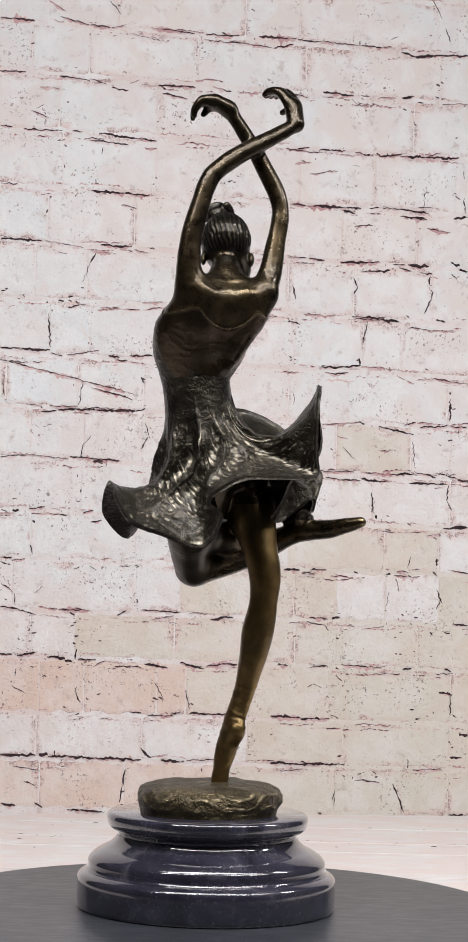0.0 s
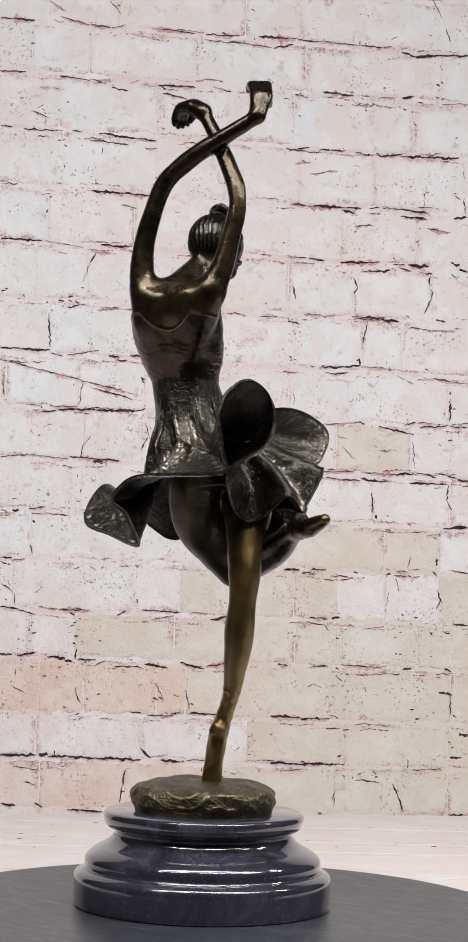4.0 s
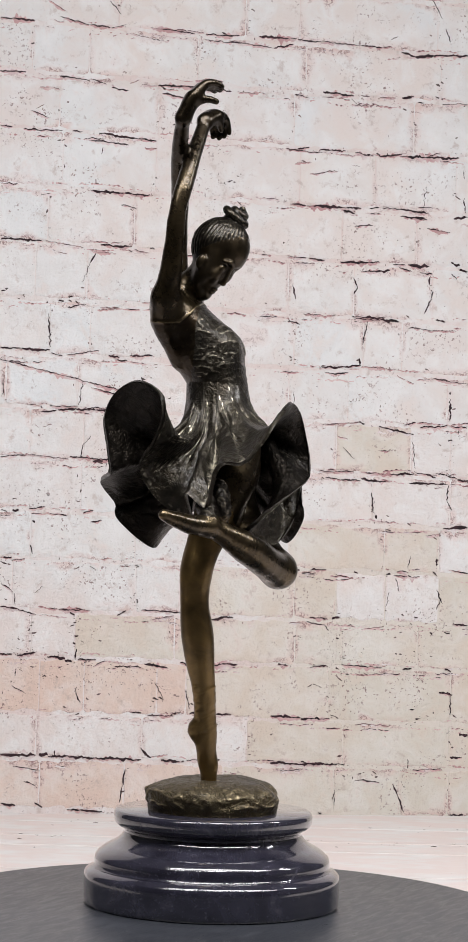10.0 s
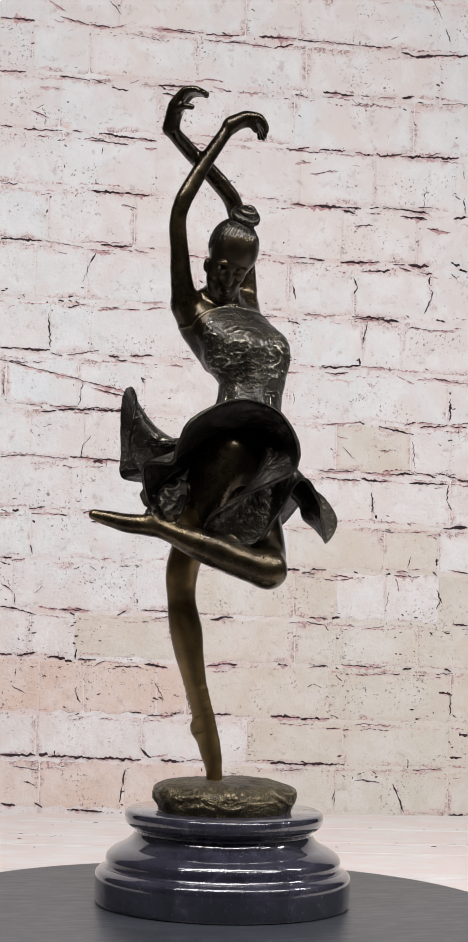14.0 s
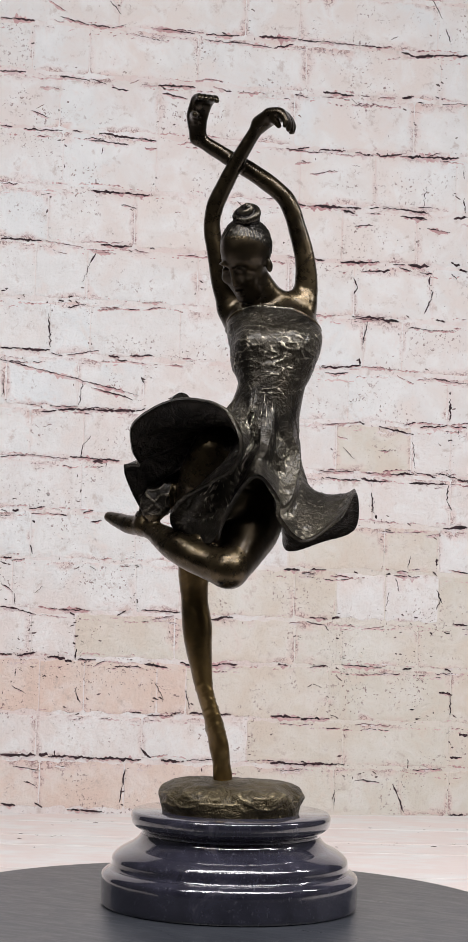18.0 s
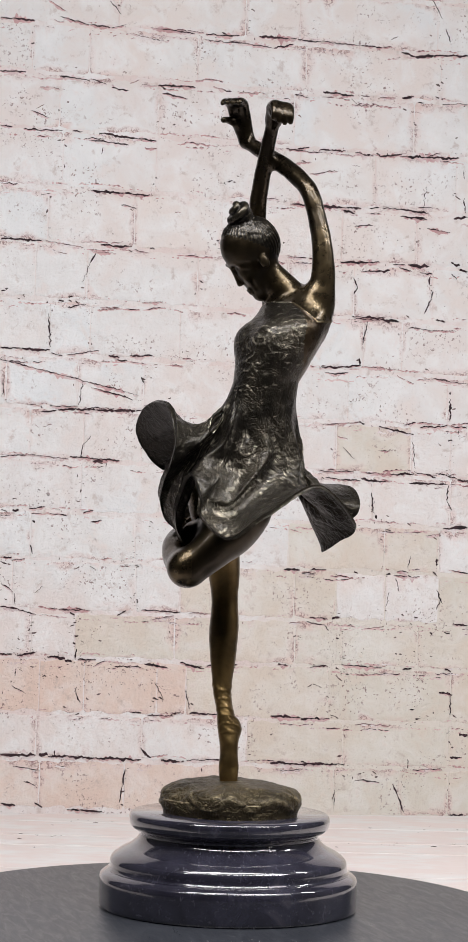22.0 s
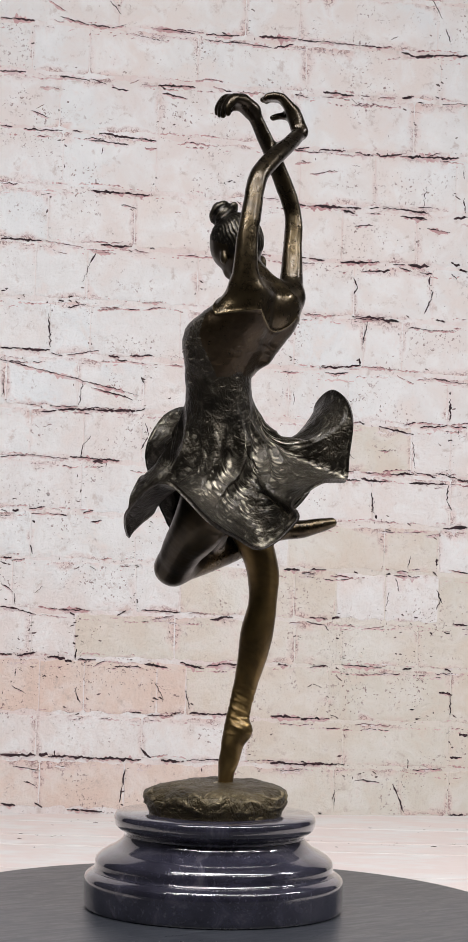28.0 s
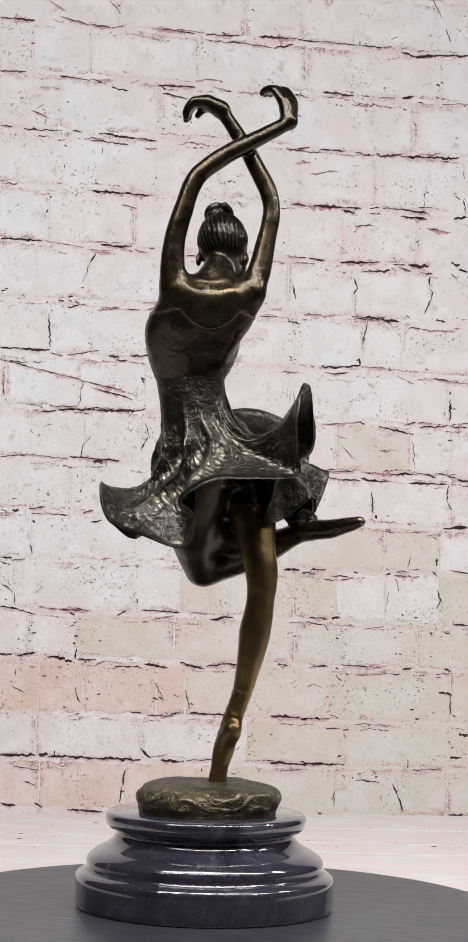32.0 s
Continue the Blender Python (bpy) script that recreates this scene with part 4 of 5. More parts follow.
def spline(pts, i, t):
    p0, p1, p2, p3 = (pts[(i + k) % len(pts)] for k in (-1, 0, 1, 2))
    return 0.5 * (2 * p1 + (p2 - p0) * t + (2 * p0 - 5 * p1 + 4 * p2 - p3) * t * t + (3 * p1 - p0 - 3 * p2 + p3) * t ** 3)


# its great folds, each along its crest: place in the hem, share of the way down; then how high it stands
FOLDS = [([(34.4, 0.08), (35.1, 0.27), (35.1, 0.37), (33.9, 0.48), (32.6, 0.60), (31.8, 0.84)], 0.0042), ([(33.6, 0.14), (32.8, 0.32), (31.9, 0.45), (31.5, 0.60)], 0.0018),
         ([(36.6, 0.12), (37.5, 0.33), (37.1, 0.50), (36.2, 0.67), (35.0, 0.88)], 0.0036), ([(38.3, 0.20), (38.4, 0.45), (37.6, 0.72)], 0.0018),
         ([(42.0, 0.10), (41.2, 0.30), (40.6, 0.50)], 0.0022), ([(39.3, 0.50), (40.6, 0.72), (41.3, 0.95)], 0.0014),
         ([(29.9, 0.22), (30.2, 0.36), (29.6, 0.53), (28.9, 0.68), (27.4, 0.88)], 0.0044), ([(27.2, 0.18), (26.8, 0.34), (26.5, 0.52), (26.0, 0.78)], 0.0034),
         ([(32.2, 0.20), (32.6, 0.36), (31.9, 0.52)], 0.0020), ([(10.2, 0.24), (9.2, 0.46), (9.1, 0.66), (10.2, 0.90)], 0.0026),
         ([(42.8, 0.16), (43.6, 0.40), (45.0, 0.70)], 0.0020), ([(13.6, 0.24), (12.2, 0.48), (11.6, 0.78)], 0.0026),
         ([(6.0, 0.20), (5.6, 0.42), (6.4, 0.70)], 0.0020), ([(20.5, 0.16), (20.0, 0.42), (21.4, 0.72)], 0.0022), ([(16.6, 0.20), (17.2, 0.46), (16.4, 0.74)], 0.0020)]
# deep pockets between them: place in the hem, share of the way down, depth, breadth
POCKETS = [(28.2, 0.50, 0.0050, 0.0085), (28.6, 0.80, 0.0075, 0.0090), (25.0, 0.40, 0.0030, 0.0075), (33.5, 0.38, 0.0026, 0.0060), (36.4, 0.42, 0.0022, 0.0060), (31.0, 0.52, 0.0022, 0.0070), (10.4, 0.62, 0.0024, 0.0070)]
COLUMNS = 18


def skirt_sheet(columns=COLUMNS, rows=120, thick=0.0022):
    hem, swing = [Vector(p[:3]) for p in HEM], [Vector(p[3:]) for p in HEM]
    n = len(hem)
    # each hem point hangs from its own place on the waist, in order round it
    grid = np.zeros((n * columns, rows, 3))
    for i in range(n):
        for c in range(columns):
            t = c / columns
            h = spline(hem, i, t)
            turn = radians(np.interp(i + t, [p for p, w in LEAVES], [w for p, w in LEAVES]))
            out = Vector((math.cos(turn), math.sin(turn), 0))
            flat = Vector((h.x - WAIST.x, h.y - WAIST.y, 0))
            long, short = math.cos(turn - 0.31), math.sin(turn - 0.31)
            a = Vector((-0.0222, -0.0200, 0.3490)) + (Vector((0.951, 0.309, 0)) * (0.0232 * long) + Vector((-0.309, 0.951, 0)) * (0.0209 * short)) * 0.94
            e = spline(swing, i, t)
            left, right = max(0.0, -math.cos(turn - 0.2)), max(0.0, math.cos(turn + 0.2))
            d = WAIST + out * (0.0212 - 0.0115 * left - 0.004 * right) + flat * 0.05
            d.z = 0.5 * e.z + 0.160 - 0.012 * right * right
            for r in range(rows):
                s = r / (rows - 1)
                p = a * (1 - s) ** 3 + 3 * d * s * (1 - s) ** 2 + 3 * e * s * s * (1 - s) + h * s ** 3
                grid[i * columns + c, r] = p
    du = np.roll(grid, -1, 0) - np.roll(grid, 1, 0)
    dv = np.gradient(grid, axis=1)
    nrm = np.cross(dv, du)
    nrm /= np.maximum(np.linalg.norm(nrm, axis=2, keepdims=True), 1e-9)
    # great folds, steeper on one side than on the other, then small ones between them
    rng = random.Random(31)
    m = grid.shape[0]
    turn = np.arange(m)[:, None] / m
    s = np.linspace(0, 1, rows)[None, :]
    shift = np.zeros((m, rows))
    for crest, tall in FOLDS:
        line = [Vector((*p, 0)) for p in crest]
        line = [2 * line[0] - line[1]] + line + [2 * line[-1] - line[-2]]
        fine = [spline(line, i, t / 40) for i in range(1, len(line) - 2) for t in range(40)] + [line[-2]]
        at = np.zeros((len(fine), 3))
        for i, p in enumerate(fine):
            c, r = p.x * columns, min(rows - 1.001, max(0.0, p.y * (rows - 1)))
            c0, r0, fc, fr = int(c), int(r), c - int(c), r - int(r)
            at[i] = (1 - fc) * ((1 - fr) * grid[c0 % m, r0] + fr * grid[c0 % m, r0 + 1]) + fc * ((1 - fr) * grid[(c0 + 1) % m, r0] + fr * grid[(c0 + 1) % m, r0 + 1])
        place = np.array([p.x for p in fine])
        share = np.linspace(0, 1, len(fine))
        around = int(min(place) * columns) - 5 * columns
        who = np.arange(around, int(max(place) * columns) + 5 * columns) % m
        far = np.linalg.norm(grid[who][:, :, None, :] - at[None, None], axis=3)
        near = far.argmin(2)
        gap = far.min(2)
        side = ((np.arange(len(who))[:, None] + around) / columns > place[near])
        fall = np.minimum(1, np.minimum(share[near] / 0.3 + 0.15, (1 - share[near]) / 0.35 + 0.1))
        wide = np.where(side, 0.0020, 0.0046)
        shift[who] += tall * fall * (1.35 * np.exp(-gap / wide) - 0.42 * np.exp(-((gap - 0.0085) / 0.0042) ** 2))
    for u, v, deep, broad in POCKETS:
        c = grid[int(u * columns), int(v * (rows - 1))]
        who = np.arange(int(u * columns) - 5 * columns, int(u * columns) + 5 * columns) % m
        shift[who] -= deep * np.exp(-(np.linalg.norm(grid[who] - c, axis=2) / broad) ** 2)
    for k in range(15):
        drift = rng.uniform(-0.05, 0.05)
        lie = (k + rng.uniform(-0.35, 0.35)) / 15 + drift * (s - 0.3) + rng.uniform(0.010, 0.026) * np.sin(s * rng.uniform(4.0, 6.5) + rng.uniform(0, 6))
        gap = np.abs((turn - lie + 0.5) % 1.0 - 0.5)
        wide, tall = rng.uniform(0.006, 0.012), rng.uniform(0.0006, 0.0012)
        top, end = rng.uniform(-0.15, 0.1), rng.uniform(0.8, 1.3)
        along = np.clip((s - top) / 0.35, 0, 1) * np.clip((end - s) / 0.3, 0, 1)
        shift += tall * along * (np.exp(-gap / wide) * 1.2 - 0.5 * np.exp(-((gap - 2.0 * wide) / (1.2 * wide)) ** 2))
    # narrow ridges of crushed cloth that run with the folds
    for i in range(m):
        a = 2 * math.pi * i / m
        for r in range(rows):
            v = r / rows
            w = a + 0.35 * math.sin(2.2 * v + 1.0) - 0.5 * v
            n = noise.noise(Vector((math.cos(w) * 5.2, math.sin(w) * 5.2, v * 2.4 + 3.1)))
            n2 = noise.noise(Vector((math.cos(w) * 11.0, math.sin(w) * 11.0, v * 3.6 + 9.1)))
            behind = min(1.0, max(0.15, (i / columns - 29) / 3))
            spread = min(1.0, max(0.0, (v - 0.12) / 0.3))
            shift[i, r] += behind * spread * (0.0009 * ((1 - abs(n)) ** 9 - 0.12) + 0.0003 * ((1 - abs(n2)) ** 8 - 0.12))
    for i in range(m):
        for r in range(rows):
            p = Vector(grid[i, r])
            k = noise.fractal(p * 50, 0.9, 2.0, 3) * 0.0006
            crumple = noise.noise(p * 120 + Vector((9, 3, 0)))
            patch = min(1.0, max(0.0, 0.5 + 2.2 * noise.noise(p * 28 + Vector((1, 7, 2)))))
            k += patch * ((1 - abs(crumple)) ** 5 - 0.25) * 0.0004 + noise.noise(p * 260) * 0.00015
            # crinkles in the crushed cloth, drawn out along its fall
            w = 2 * math.pi * i / m - 0.4 * r / rows + 0.12 * noise.noise(p * 60)
            ring = Vector((math.cos(w), math.sin(w), 0))
            k += (0.3 + 0.7 * patch) * min(1.0, 1.8 * r / rows) * (((1 - abs(noise.noise(ring * 9 + Vector((3, 8, 5.0 * r / rows))))) ** 6 - 0.2) * 0.00045 + ((1 - abs(noise.noise(ring * 19 + Vector((7, 2, 8.0 * r / rows))))) ** 5 - 0.22) * 0.00025)
            shift[i, r] = (shift[i, r] * (1 - 0.85 * (r / rows) ** 2) + k) * min(1.0, r / rows / 0.16) ** 1.5
    grid += nrm * shift[..., None]
    down = np.linspace(0, 1, rows)
    taper = (1 - 0.45 * down + 0.75 * np.exp(-((1 - down) / 0.022) ** 2))[None, :, None]
    outer, inner = grid + nrm * thick * 0.5 * taper, grid - nrm * thick * 0.5 * taper
    verts = np.concatenate([outer.reshape(-1, 3), inner.reshape(-1, 3)])
    i, r = np.meshgrid(np.arange(m), np.arange(rows - 1), indexing="ij")
    j = (i + 1) % m
    o = np.stack([i * rows + r, j * rows + r, j * rows + r + 1, i * rows + r + 1], -1).reshape(-1, 4)
    faces = [o, o[:, ::-1] + m * rows]
    i = np.arange(m)
    j = (i + 1) % m
    for row in (0, rows - 1):
        q = np.stack([i * rows + row, j * rows + row, j * rows + row + m * rows, i * rows + row + m * rows], -1)
        faces.append(q if row == 0 else q[:, ::-1])
    return verts, np.concatenate(faces)


def rock_lump(around=220, up=44):
    verts, faces = [], []
    for k in range(up + 1):
        s = k / up
        for a in range(around):
            t = 2 * math.pi * a / around
            ct, st = math.cos(t), math.sin(t)
            if s < 0.45:
                r, z = 0.0452 + 0.0012 * math.sin(math.pi * s), 0.0619 + 0.0100 * s / 0.45
            else:
                w = (s - 0.45) / 0.55
                r, z = 0.0463 * math.cos(w * math.pi / 2) ** 0.75 + 0.0001, 0.0719 + 0.0112 * math.sin(w * math.pi / 2) ** 0.9
            p = Vector((ct * r, st * r, z))
            k1 = noise.fractal(p * 30 + Vector((4, 0, 0)), 0.8, 2.0, 4) * 0.0022 * min(1, max(0.0, s - 0.12) * 6)
            layer = Vector((p.x * 34, p.y * 34, p.z * 150 + 1.5 * noise.noise(p * 40)))
            ridge = ((1 - abs(noise.noise(layer))) ** 4 * 0.0016 + (1 - abs(noise.noise(layer * 2.3))) ** 5 * 0.0007) * min(1, max(0.0, s - 0.10) * 6)
            z += k1 * 0.8 * (s > 0.45)
            r = r * (1 + 0.03 * math.sin(2 * t + 0.6) + 0.015 * math.sin(5 * t)) + (k1 + ridge - 0.001) * (r / 0.046)
            verts.append((-0.0063 + ct * r, -0.0067 + st * r, z))
    for k in range(up):
        for a in range(around):
            c = (a + 1) % around
            faces.append((k * around + a, k * around + c, (k + 1) * around + c, (k + 1) * around + a))
    return np.array(verts), np.array(faces)


def neckline(p):
    """Height of the bodice's upper edge: scooped behind, nearly level before."""
    fr, sd = (p[0] + 0.014) * -0.29 + (p[1] + 0.030) * 0.957, (p[0] + 0.014) * 0.957 + (p[1] + 0.030) * 0.29
    w = min(1.0, max(0.0, 0.5 + fr / 0.016))
    back = min(0.3895 - 0.25 * max(0.0, abs(sd) - 0.019), 0.3775 + 0.010 * ((sd - 0.004) / 0.018) ** 2)
    return (1 - w) * back + w * (0.409 - 0.45 * max(0.0, abs(sd) - 0.014))


def build_dancer():
    fv, ff = grow_figure()
    face_n = np.cross(fv[ff[:, 2]] - fv[ff[:, 0]], fv[ff[:, 3]] - fv[ff[:, 1]])
    nrm = np.zeros_like(fv)
    for k in range(4):
        np.add.at(nrm, ff[:, k], face_n)
    nrm /= np.maximum(np.linalg.norm(nrm, axis=1, keepdims=True), 1e-12)
    head, axis = np.array((-0.0045, -0.0110, 0.4395)), np.array((-0.25, 0.38, 0.89))
    for i, (p, n) in enumerate(zip(fv, nrm)):
        q = Vector(p)
        move = noise.fractal(q * 90, 0.9, 2.0, 2) * 0.00022 + noise.noise(q * 52) * 0.0005
        if p[2] > 0.418 and abs(p[0] + 0.004) < 0.024 and p[1] > -0.034:
            r = p - head
            if -0.30 * r[1] + 0.95 * r[2] > -0.001 and r @ r < 0.00056:          # combed strands running to the bun
                turn = math.atan2(r[0] + 0.28 * r[2], r[1] - 0.42 * r[2])
                move += 0.00034 * math.sin(turn * 40 + 3 * noise.noise(q * 120)) + 0.0003 * noise.noise(q * 400)
        elif 0.322 < p[2] < 0.402 and p[1] < 0.012:
            fr, sd = (p[0] + 0.014) * -0.29 + (p[1] + 0.030) * 0.957, (p[0] + 0.014) * 0.957 + (p[1] + 0.030) * 0.29
            over = neckline(p) - p[2]
            inside = min(1.0, max(0.0, over / 0.012))
            front = min(1.0, max(0.10, 0.55 + fr / 0.018)) * min(1.0, max(0.2, 0.3 + 2.0 * noise.noise(q * 38 + Vector((2, 5, 1))) + (0.366 - p[2]) / 0.02))
            lie = Vector((p[0] * 55 + p[2] * 45, p[1] * 55 - p[2] * 20, p[2] * 105))
            crease = (1 - abs(noise.noise(lie))) ** 5 - 0.3
            small = (1 - abs(noise.noise(lie * 2.1 + Vector((5, 1, 9))))) ** 4 - 0.35
            gather = math.exp(-((p[2] - 0.344) / 0.009) ** 2)
            calm = min(1.0, max(0.1, abs(p[2] - 0.3465) / 0.011))
            move += inside * calm * ((0.0007 * front + 0.0003 * gather) * crease + (0.0005 * front + 0.0002) * small + 0.0004 * front * noise.noise(q * 330))
            move += 0.0007 * math.exp(-(over / 0.0011) ** 2) * (fr < 0.004)
            across = sd + 0.001
            if fr < 0:
                move -= 0.0010 * math.exp(-(across / 0.0048) ** 2) * min(1.0, -fr / 0.010) * (0.4 + 0.6 * (1 - inside)) * min(1.0, (0.402 - p[2]) / 0.008)
        elif 0.2565 < p[2] < 0.285 and 0.033 < p[0] < 0.061 and 0.002 < p[1] < 0.030:
            move += ((1 - abs(noise.noise(q * 130))) ** 4 - 0.4) * 0.0014 + 0.0004 * noise.noise(q * 260)
        elif 0.113 < p[2] < 0.146:                             # ribbons wound round the ankle
            move += 0.00022 * max(0, math.sin((p[2] + 0.55 * p[0]) * 1000)) ** 3 + 0.00022 * max(0, math.sin((p[2] - 0.75 * p[1]) * 800)) ** 3
        fv[i] = p + n * move
    mid = fv[ff].mean(1)
    which = np.zeros(len(ff), int)
    rel = mid - np.array((-0.0045, -0.0110, 0.4395))
    hair = (mid[:, 2] > 0.418) & (np.linalg.norm(rel, axis=1) < 0.036) & (np.abs(mid[:, 0] + 0.004) < 0.0225) & (-0.30 * rel[:, 1] + 0.95 * rel[:, 2] > -0.001) & (mid[:, 1] > -0.034)
    nape = (mid[:, 2] > 0.423) & (np.linalg.norm(rel, axis=1) < 0.026) & (rel[:, 1] < -0.010) & (rel[:, 2] > -0.012 - 0.2 * rel[:, 1]) & (np.abs(mid[:, 0] + 0.004) < 0.0175) & (mid[:, 1] > -0.034)
    hair |= nape
    over = np.array([neckline(p) for p in mid]) - mid[:, 2]
    dress = (mid[:, 2] > 0.300) & (over > 0) & (mid[:, 1] < 0.02)
    before = (mid[:, 0] + 0.014) * -0.29 + (mid[:, 1] + 0.030) * 0.957 + 0.006 * np.array([noise.noise(Vector(p) * 60) for p in mid])
    which[dress] = 5
    which[dress & (before > 0.002)] = 1
    # the bowed face gets the darker copy, its shade put into the colour
    face = (mid[:, 2] > 0.402) & (np.abs(mid[:, 0] + 0.003) < 0.0205) & (np.linalg.norm(mid - np.array((-0.003, -0.0120, 0.4260)), axis=1) < 0.0265) & (mid[:, 1] > -0.028 + 0.3 * (0.425 - mid[:, 2]))
    which[face] = 6
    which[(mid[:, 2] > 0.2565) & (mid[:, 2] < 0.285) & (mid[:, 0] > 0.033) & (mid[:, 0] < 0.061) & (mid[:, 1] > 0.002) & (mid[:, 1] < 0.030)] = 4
    # shade on the raised thigh under the skirt, put into its colour
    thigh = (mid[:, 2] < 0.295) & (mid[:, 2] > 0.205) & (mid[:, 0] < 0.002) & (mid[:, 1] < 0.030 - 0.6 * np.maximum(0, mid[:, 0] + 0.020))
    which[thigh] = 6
    which[(mid[:, 2] < 0.266) & (mid[:, 0] > -0.008) & (mid[:, 0] < 0.044) & (np.hypot(mid[:, 0] - np.interp(mid[:, 2], (0.075, 0.18, 0.21, 0.26), (0.001, 0.0235, 0.027, 0.018)), mid[:, 1] + np.interp(mid[:, 2], (0.075, 0.20, 0.23, 0.26), (0.007, 0.008, 0.006, -0.003))) < 0.0165)] = 7
    which[hair] = 2
    wave = np.array([noise.noise(Vector(p) * 55) for p in mid]) * 0.005
    which[(mid[:, 2] < 0.346 + 2.0 * wave) & (mid[:, 2] > 0.30) & (mid[:, 1] < 0.02)] = 1
    sv, sf = skirt_sheet()
    rv, rf = rock_lump()
    verts = np.concatenate([fv, sv, rv])
    faces = np.concatenate([ff, sf + len(fv), rf + len(fv) + len(sv)])
    # inner skirt faces take the darker copy, so their shade is painted
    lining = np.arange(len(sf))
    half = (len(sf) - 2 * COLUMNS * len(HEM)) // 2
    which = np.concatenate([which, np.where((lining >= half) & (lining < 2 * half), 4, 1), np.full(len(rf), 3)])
    me = bpy.data.meshes.new("statue")
    me.from_pydata(verts.tolist(), [], faces.tolist())
    for m in (SKIN, CLOTH, HAIR, ROCK, SHADED_CLOTH, BODICE, SHADED_SKIN, LEG):
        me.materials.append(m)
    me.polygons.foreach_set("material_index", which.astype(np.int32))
    me.polygons.foreach_set("use_smooth", np.ones(len(faces), bool))
    me.update()
    return tagged(new("statue", me), "dark bronze dancer on one toe with crossed raised arms", "statue")


statue = build_dancer()

# ---- bricks and cracks of the wall ----
PAINTS = {"w": BRICK, "p": BRICK_PINK, "b": BRICK_BEIGE, "o": BRICK_WARM}
seed = 0
for row, joints in enumerate(UPRIGHTS):
    z0, z1 = BEDS[row], BEDS[row + 1]
    rng = random.Random(row + 40)
    xs = [-0.46 + rng.uniform(-0.03, 0.03), -0.35 + rng.uniform(-0.02, 0.02), *joints, 0.33 + rng.uniform(-0.02, 0.02), 0.44 + rng.uniform(-0.03, 0.03)]
    for x0, x1 in zip(xs, xs[1:]):
        seed += 1
        across = min(7, max(0, int(((x0 + x1) / 2 + 0.26) / 0.065)))
        up = min(15, max(0, 15 - int((z0 + z1) / 2 / 0.0555)))
        part("brick", ragged_brick(x0, x1, z0 if row else 0.002, z1, seed), PAINTS[TONES[up][across]], wall)


def smear_bm(line, width, seed, depth):
    bm = seam_bm(line, width, seed)
    for w in bm.verts:
        if w.co.y < 0:
            w.co.y = depth
    return bm


def crack_in_wall(k, x, z, run, rise, wide):
    """One dark break: a ragged seam where it lies along the courses, a jagged crack where it climbs."""
    if abs(run) < 1.2 * abs(rise):
        part("crack", crack_bm(x, z, run, rise, wide * 1.05, 900 + k, max(5, int(abs(rise) / 0.0022))), CRACK, wall)
        return
    if run < 0:
        x, z, run, rise = x + run, z + rise, -run, -rise
    off = k * 11.3
    steps = max(8, int(run / 0.0006))
    dirt = FAINT if wide < 0.00115 else CRACK
    line = []
    for i in range(steps + 1):
        t = i / steps
        u = x + run * t
        line.append((u, z + rise * t + 0.0012 * noise.noise(Vector((u * 45, off, 0))) + 0.0011 * noise.noise(Vector((u * 150, off, 5))) + 0.0006 * noise.noise(Vector((u * 520, off, 6)))))
    soft = min(0.006, run * 0.25)

    def thick(i, u):
        ends = max(0.0, min(1.0, (u - x) / soft, (x + run - u) / soft)) ** 0.5
        n = 0.66 + 0.7 * noise.noise(Vector((u * 60, off, 1.5))) + 0.6 * noise.noise(Vector((u * 330, off, 3.5)))
        return max(n, 0.2) * wide * ends

    def blush(i, u):
        ends = max(0.0, min(1.0, (u - x) / 0.010, (x + run - u) / 0.010))
        n = 0.55 + 0.8 * noise.noise(Vector((u * 38, off, 21.5))) + 0.9 * noise.noise(Vector((u * 260, off, 23.5)))
        return n * (0.0026 + wide * 1.8) * ends
    if dirt is FAINT:
        me = mesh_of("hairline", seam_bm(line, thick, off), FAINT)
        hairlines.from_mesh(me)
        bpy.data.meshes.remove(me)
    else:
        part("crack", seam_bm(line, thick, off), CRACK, wall)
    if run > 0.012:
        part("stain", smear_bm([(u, w - 0.0010) for u, w in line], blush, off + 1, -0.0002), STAIN, wall)


hairlines = bmesh.new()
for k, mark in enumerate(MARKS):
    crack_in_wall(k, *(v / 1000 for v in mark))
tagged(part("hairlines", hairlines, FAINT, wall, "faint hairline cracks in the paint"), kind="stuff")
# crumbs of mortar broken out beside the joints
for row in range(1, 16):
    for strand, (shift, strong, cut) in enumerate(((-0.0050, 0.0012, 0.20), (0.0040, 0.0011, 0.24), (-0.0090, 0.0012, 0.24))):
        off = row * 5.1 + strand * 13.3
        line = [(x, BEDS[row] + x * SLOPE + shift + 0.0045 * noise.noise(Vector((x * 26, off, 0))) + 0.0016 * noise.noise(Vector((x * 190, off, 5))))
                for x in (-0.36 + 0.0007 * k for k in range(1040))]

        def breadth(i, x, off=off, strong=strong, cut=cut):
            n = noise.noise(Vector((x * 16, off, 1.5))) * 0.45 + noise.noise(Vector((x * 75, off, 2.5))) * 0.4 + noise.noise(Vector((x * 420, off, 3.5))) * 0.3
            return min((n - cut) * strong * 3.0, strong * 0.8)
        part("crack", seam_bm(line, breadth, off), CRACK, wall)
        part("stain", smear_bm([(x, z - 0.0005) for x, z in line], lambda i, x: breadth(i, x, off + 0.2, 0.0028, cut - 0.12), off + 3, -0.0002), STAIN, wall)

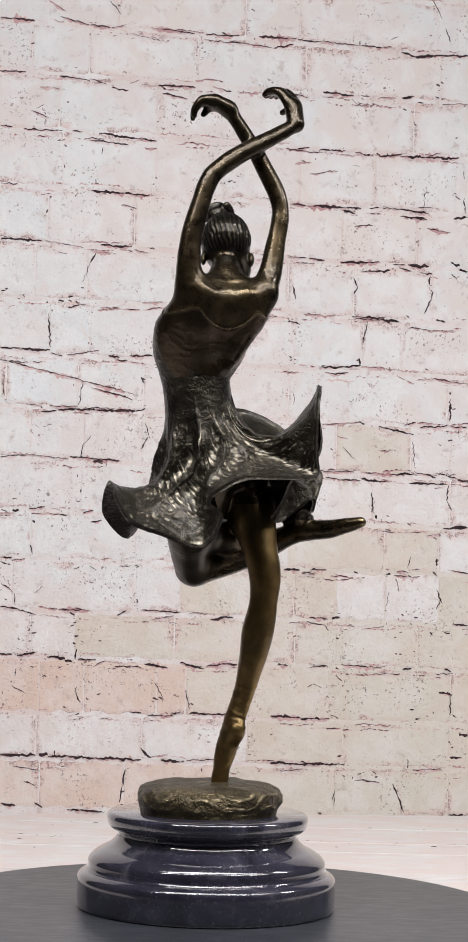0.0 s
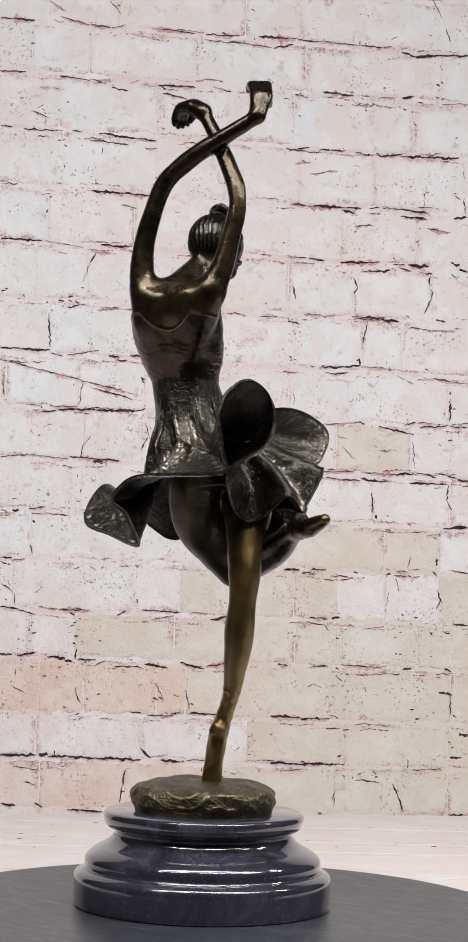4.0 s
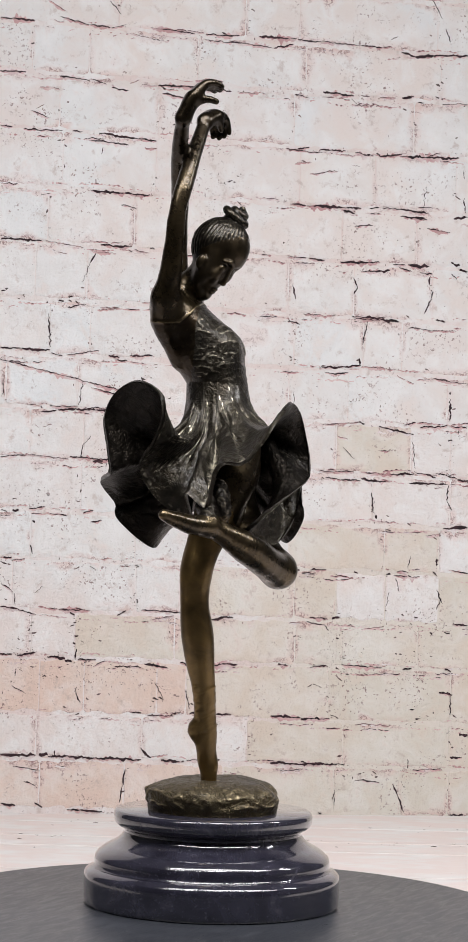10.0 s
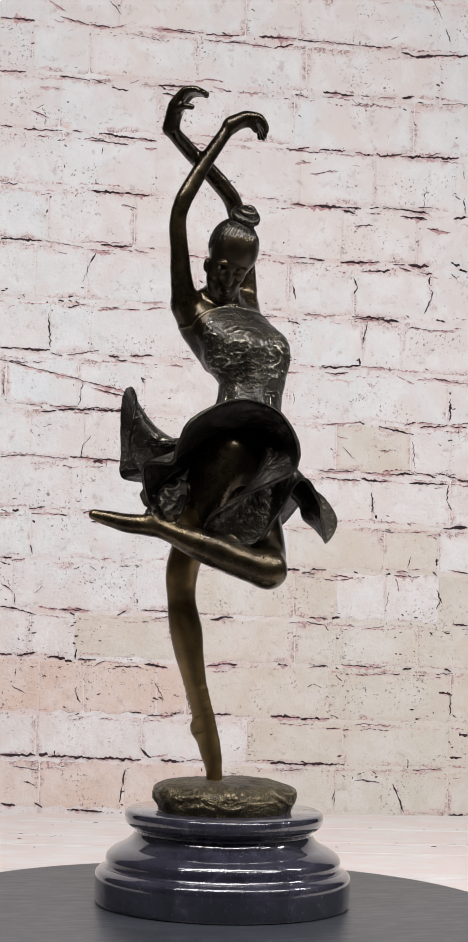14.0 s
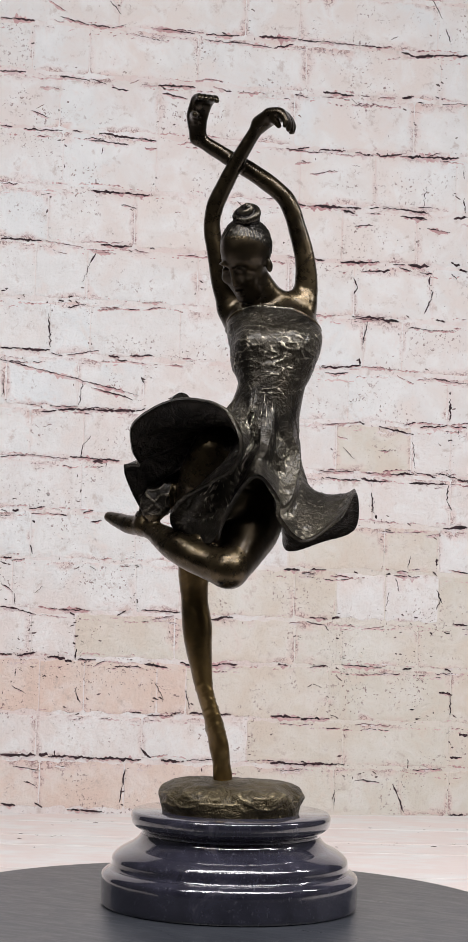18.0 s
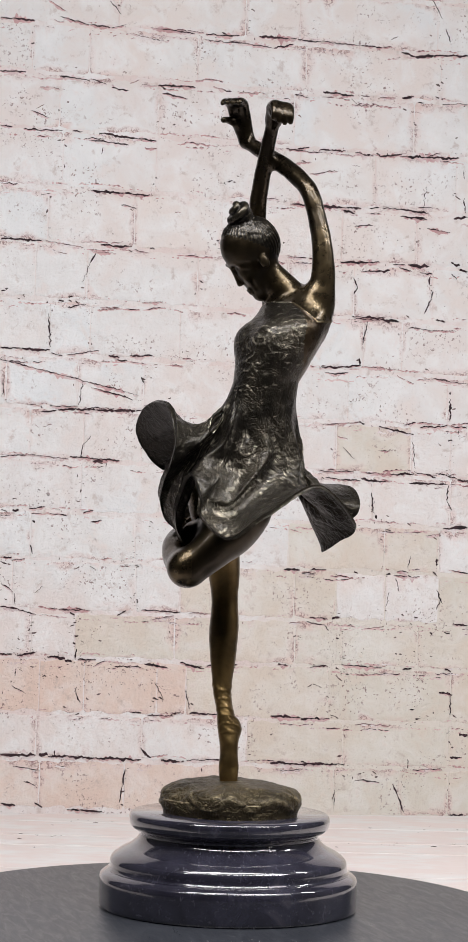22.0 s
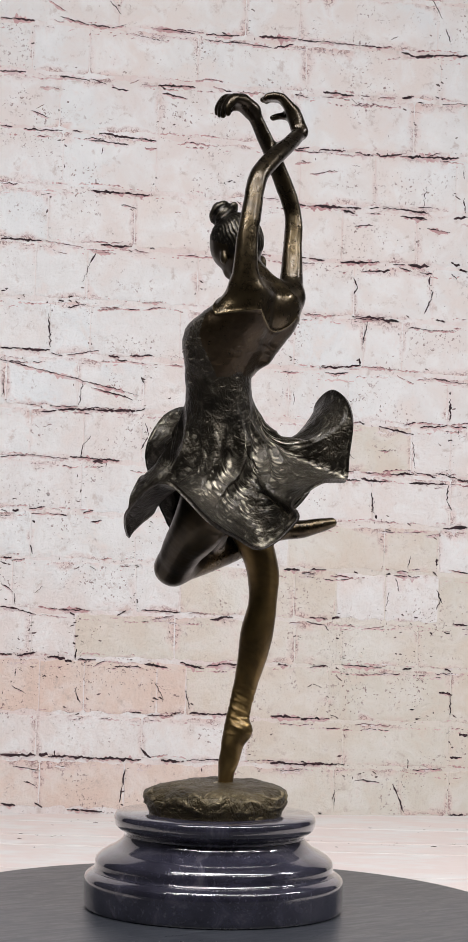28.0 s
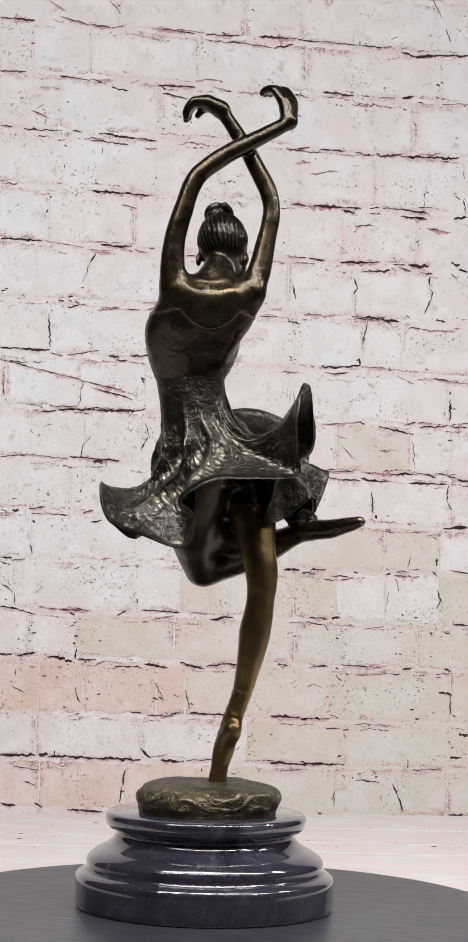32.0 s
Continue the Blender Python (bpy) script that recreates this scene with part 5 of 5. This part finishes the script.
# flakes: small dark chips in the paint, thickest along the joints, too many to count
rng = random.Random(77)
spots = [(rng.uniform(-0.40, 0.40), rng.uniform(0.014, 0.93), 0.75) for k in range(260)]
for row, joints in enumerate(UPRIGHTS):
    for x in joints:
        n = int(rng.choice((1, 3, 6, 10, 16)))
        for k in range(n):
            z = rng.uniform(BEDS[row] + 0.004, BEDS[row + 1] - 0.004)
            spots.append((x + rng.gauss(0, 0.0034), z + x * SLOPE, 0.85))
    for k in range(24):
        x = rng.uniform(-0.33, 0.31)
        if noise.noise(Vector((x * 17, row * 3.1, 0.4))) > -0.1:
            spots.append((x, BEDS[row] + x * SLOPE + rng.gauss(-0.002, 0.005), 1.0))
for k in range(24):                      # worn patches peppered with pits
    cx, cz = rng.uniform(-0.32, 0.30), rng.uniform(0.03, 0.88)
    if rng.random() < 0.4:
        cx, cz = rng.choice((rng.uniform(-0.30, -0.06), rng.uniform(0.08, 0.28))), rng.uniform(0.02, 0.30)
    for j in range(rng.randint(14, 34)):
        spots.append((cx + rng.gauss(0, 0.016), cz + rng.gauss(0, 0.008), 0.8))
bm = bmesh.new()
for x, z, big in spots:
    r = (0.00028 + 0.00105 * rng.random() ** 4) * big
    stretch, lean = rng.uniform(0.7, 3.4) if rng.random() < 0.8 else rng.uniform(0.25, 0.5), rng.uniform(-0.7, 0.5)
    if stretch < 0.6:
        r *= 1.7
    ring = []
    for a in range(7):
        q = rng.uniform(0.45, 1.35) * r
        ex, ez = math.cos(a * math.tau / 7) * q * stretch, math.sin(a * math.tau / 7) * q
        ring.append(bm.verts.new((x + ex, -0.0004, z + ez + ex * lean)))
    bm.faces.new(ring)
tagged(part("paint_flakes", bm, CHIP, wall, "small dark chips in the paint"), kind="stuff")


# chips and short breaks in the whitewash of the table
bm = bmesh.new()
for k in range(90):
    x, y = rng.uniform(-0.36, 0.36), rng.choice((rng.uniform(0.22, 0.86), 0.69 + rng.gauss(0, 0.006), 0.80 + rng.gauss(0, 0.008)))
    r = 0.0003 + 0.0009 * rng.random() ** 3
    ring = []
    for a in range(7):
        q = rng.uniform(0.5, 1.3) * r
        ring.append(bm.verts.new((x + math.cos(a * math.tau / 7) * q * rng.uniform(1.5, 4.0), y + math.sin(a * math.tau / 7) * q * 3.0, FLOOR + 0.0004)))
    bm.faces.new(ring)
tagged(part("paint_flakes", bm, CHIP, table, "small dark chips in the whitewash"), kind="stuff")


def motions():
    """The plate turns clockwise, and what stands on it turns with it."""
    times = [k * 0.5 for k in range(65)]
    spins = [pose(0, 0, 0, 0, 0, -360.0 * t / PERIOD) for t in times]
    walk(plate, list(zip(times, spins)))
    walk(base, [(t, m @ pose(-0.0065, -0.0065, 0.0)) for t, m in zip(times, spins)])
    walk(statue, list(zip(times, spins)))


motions()
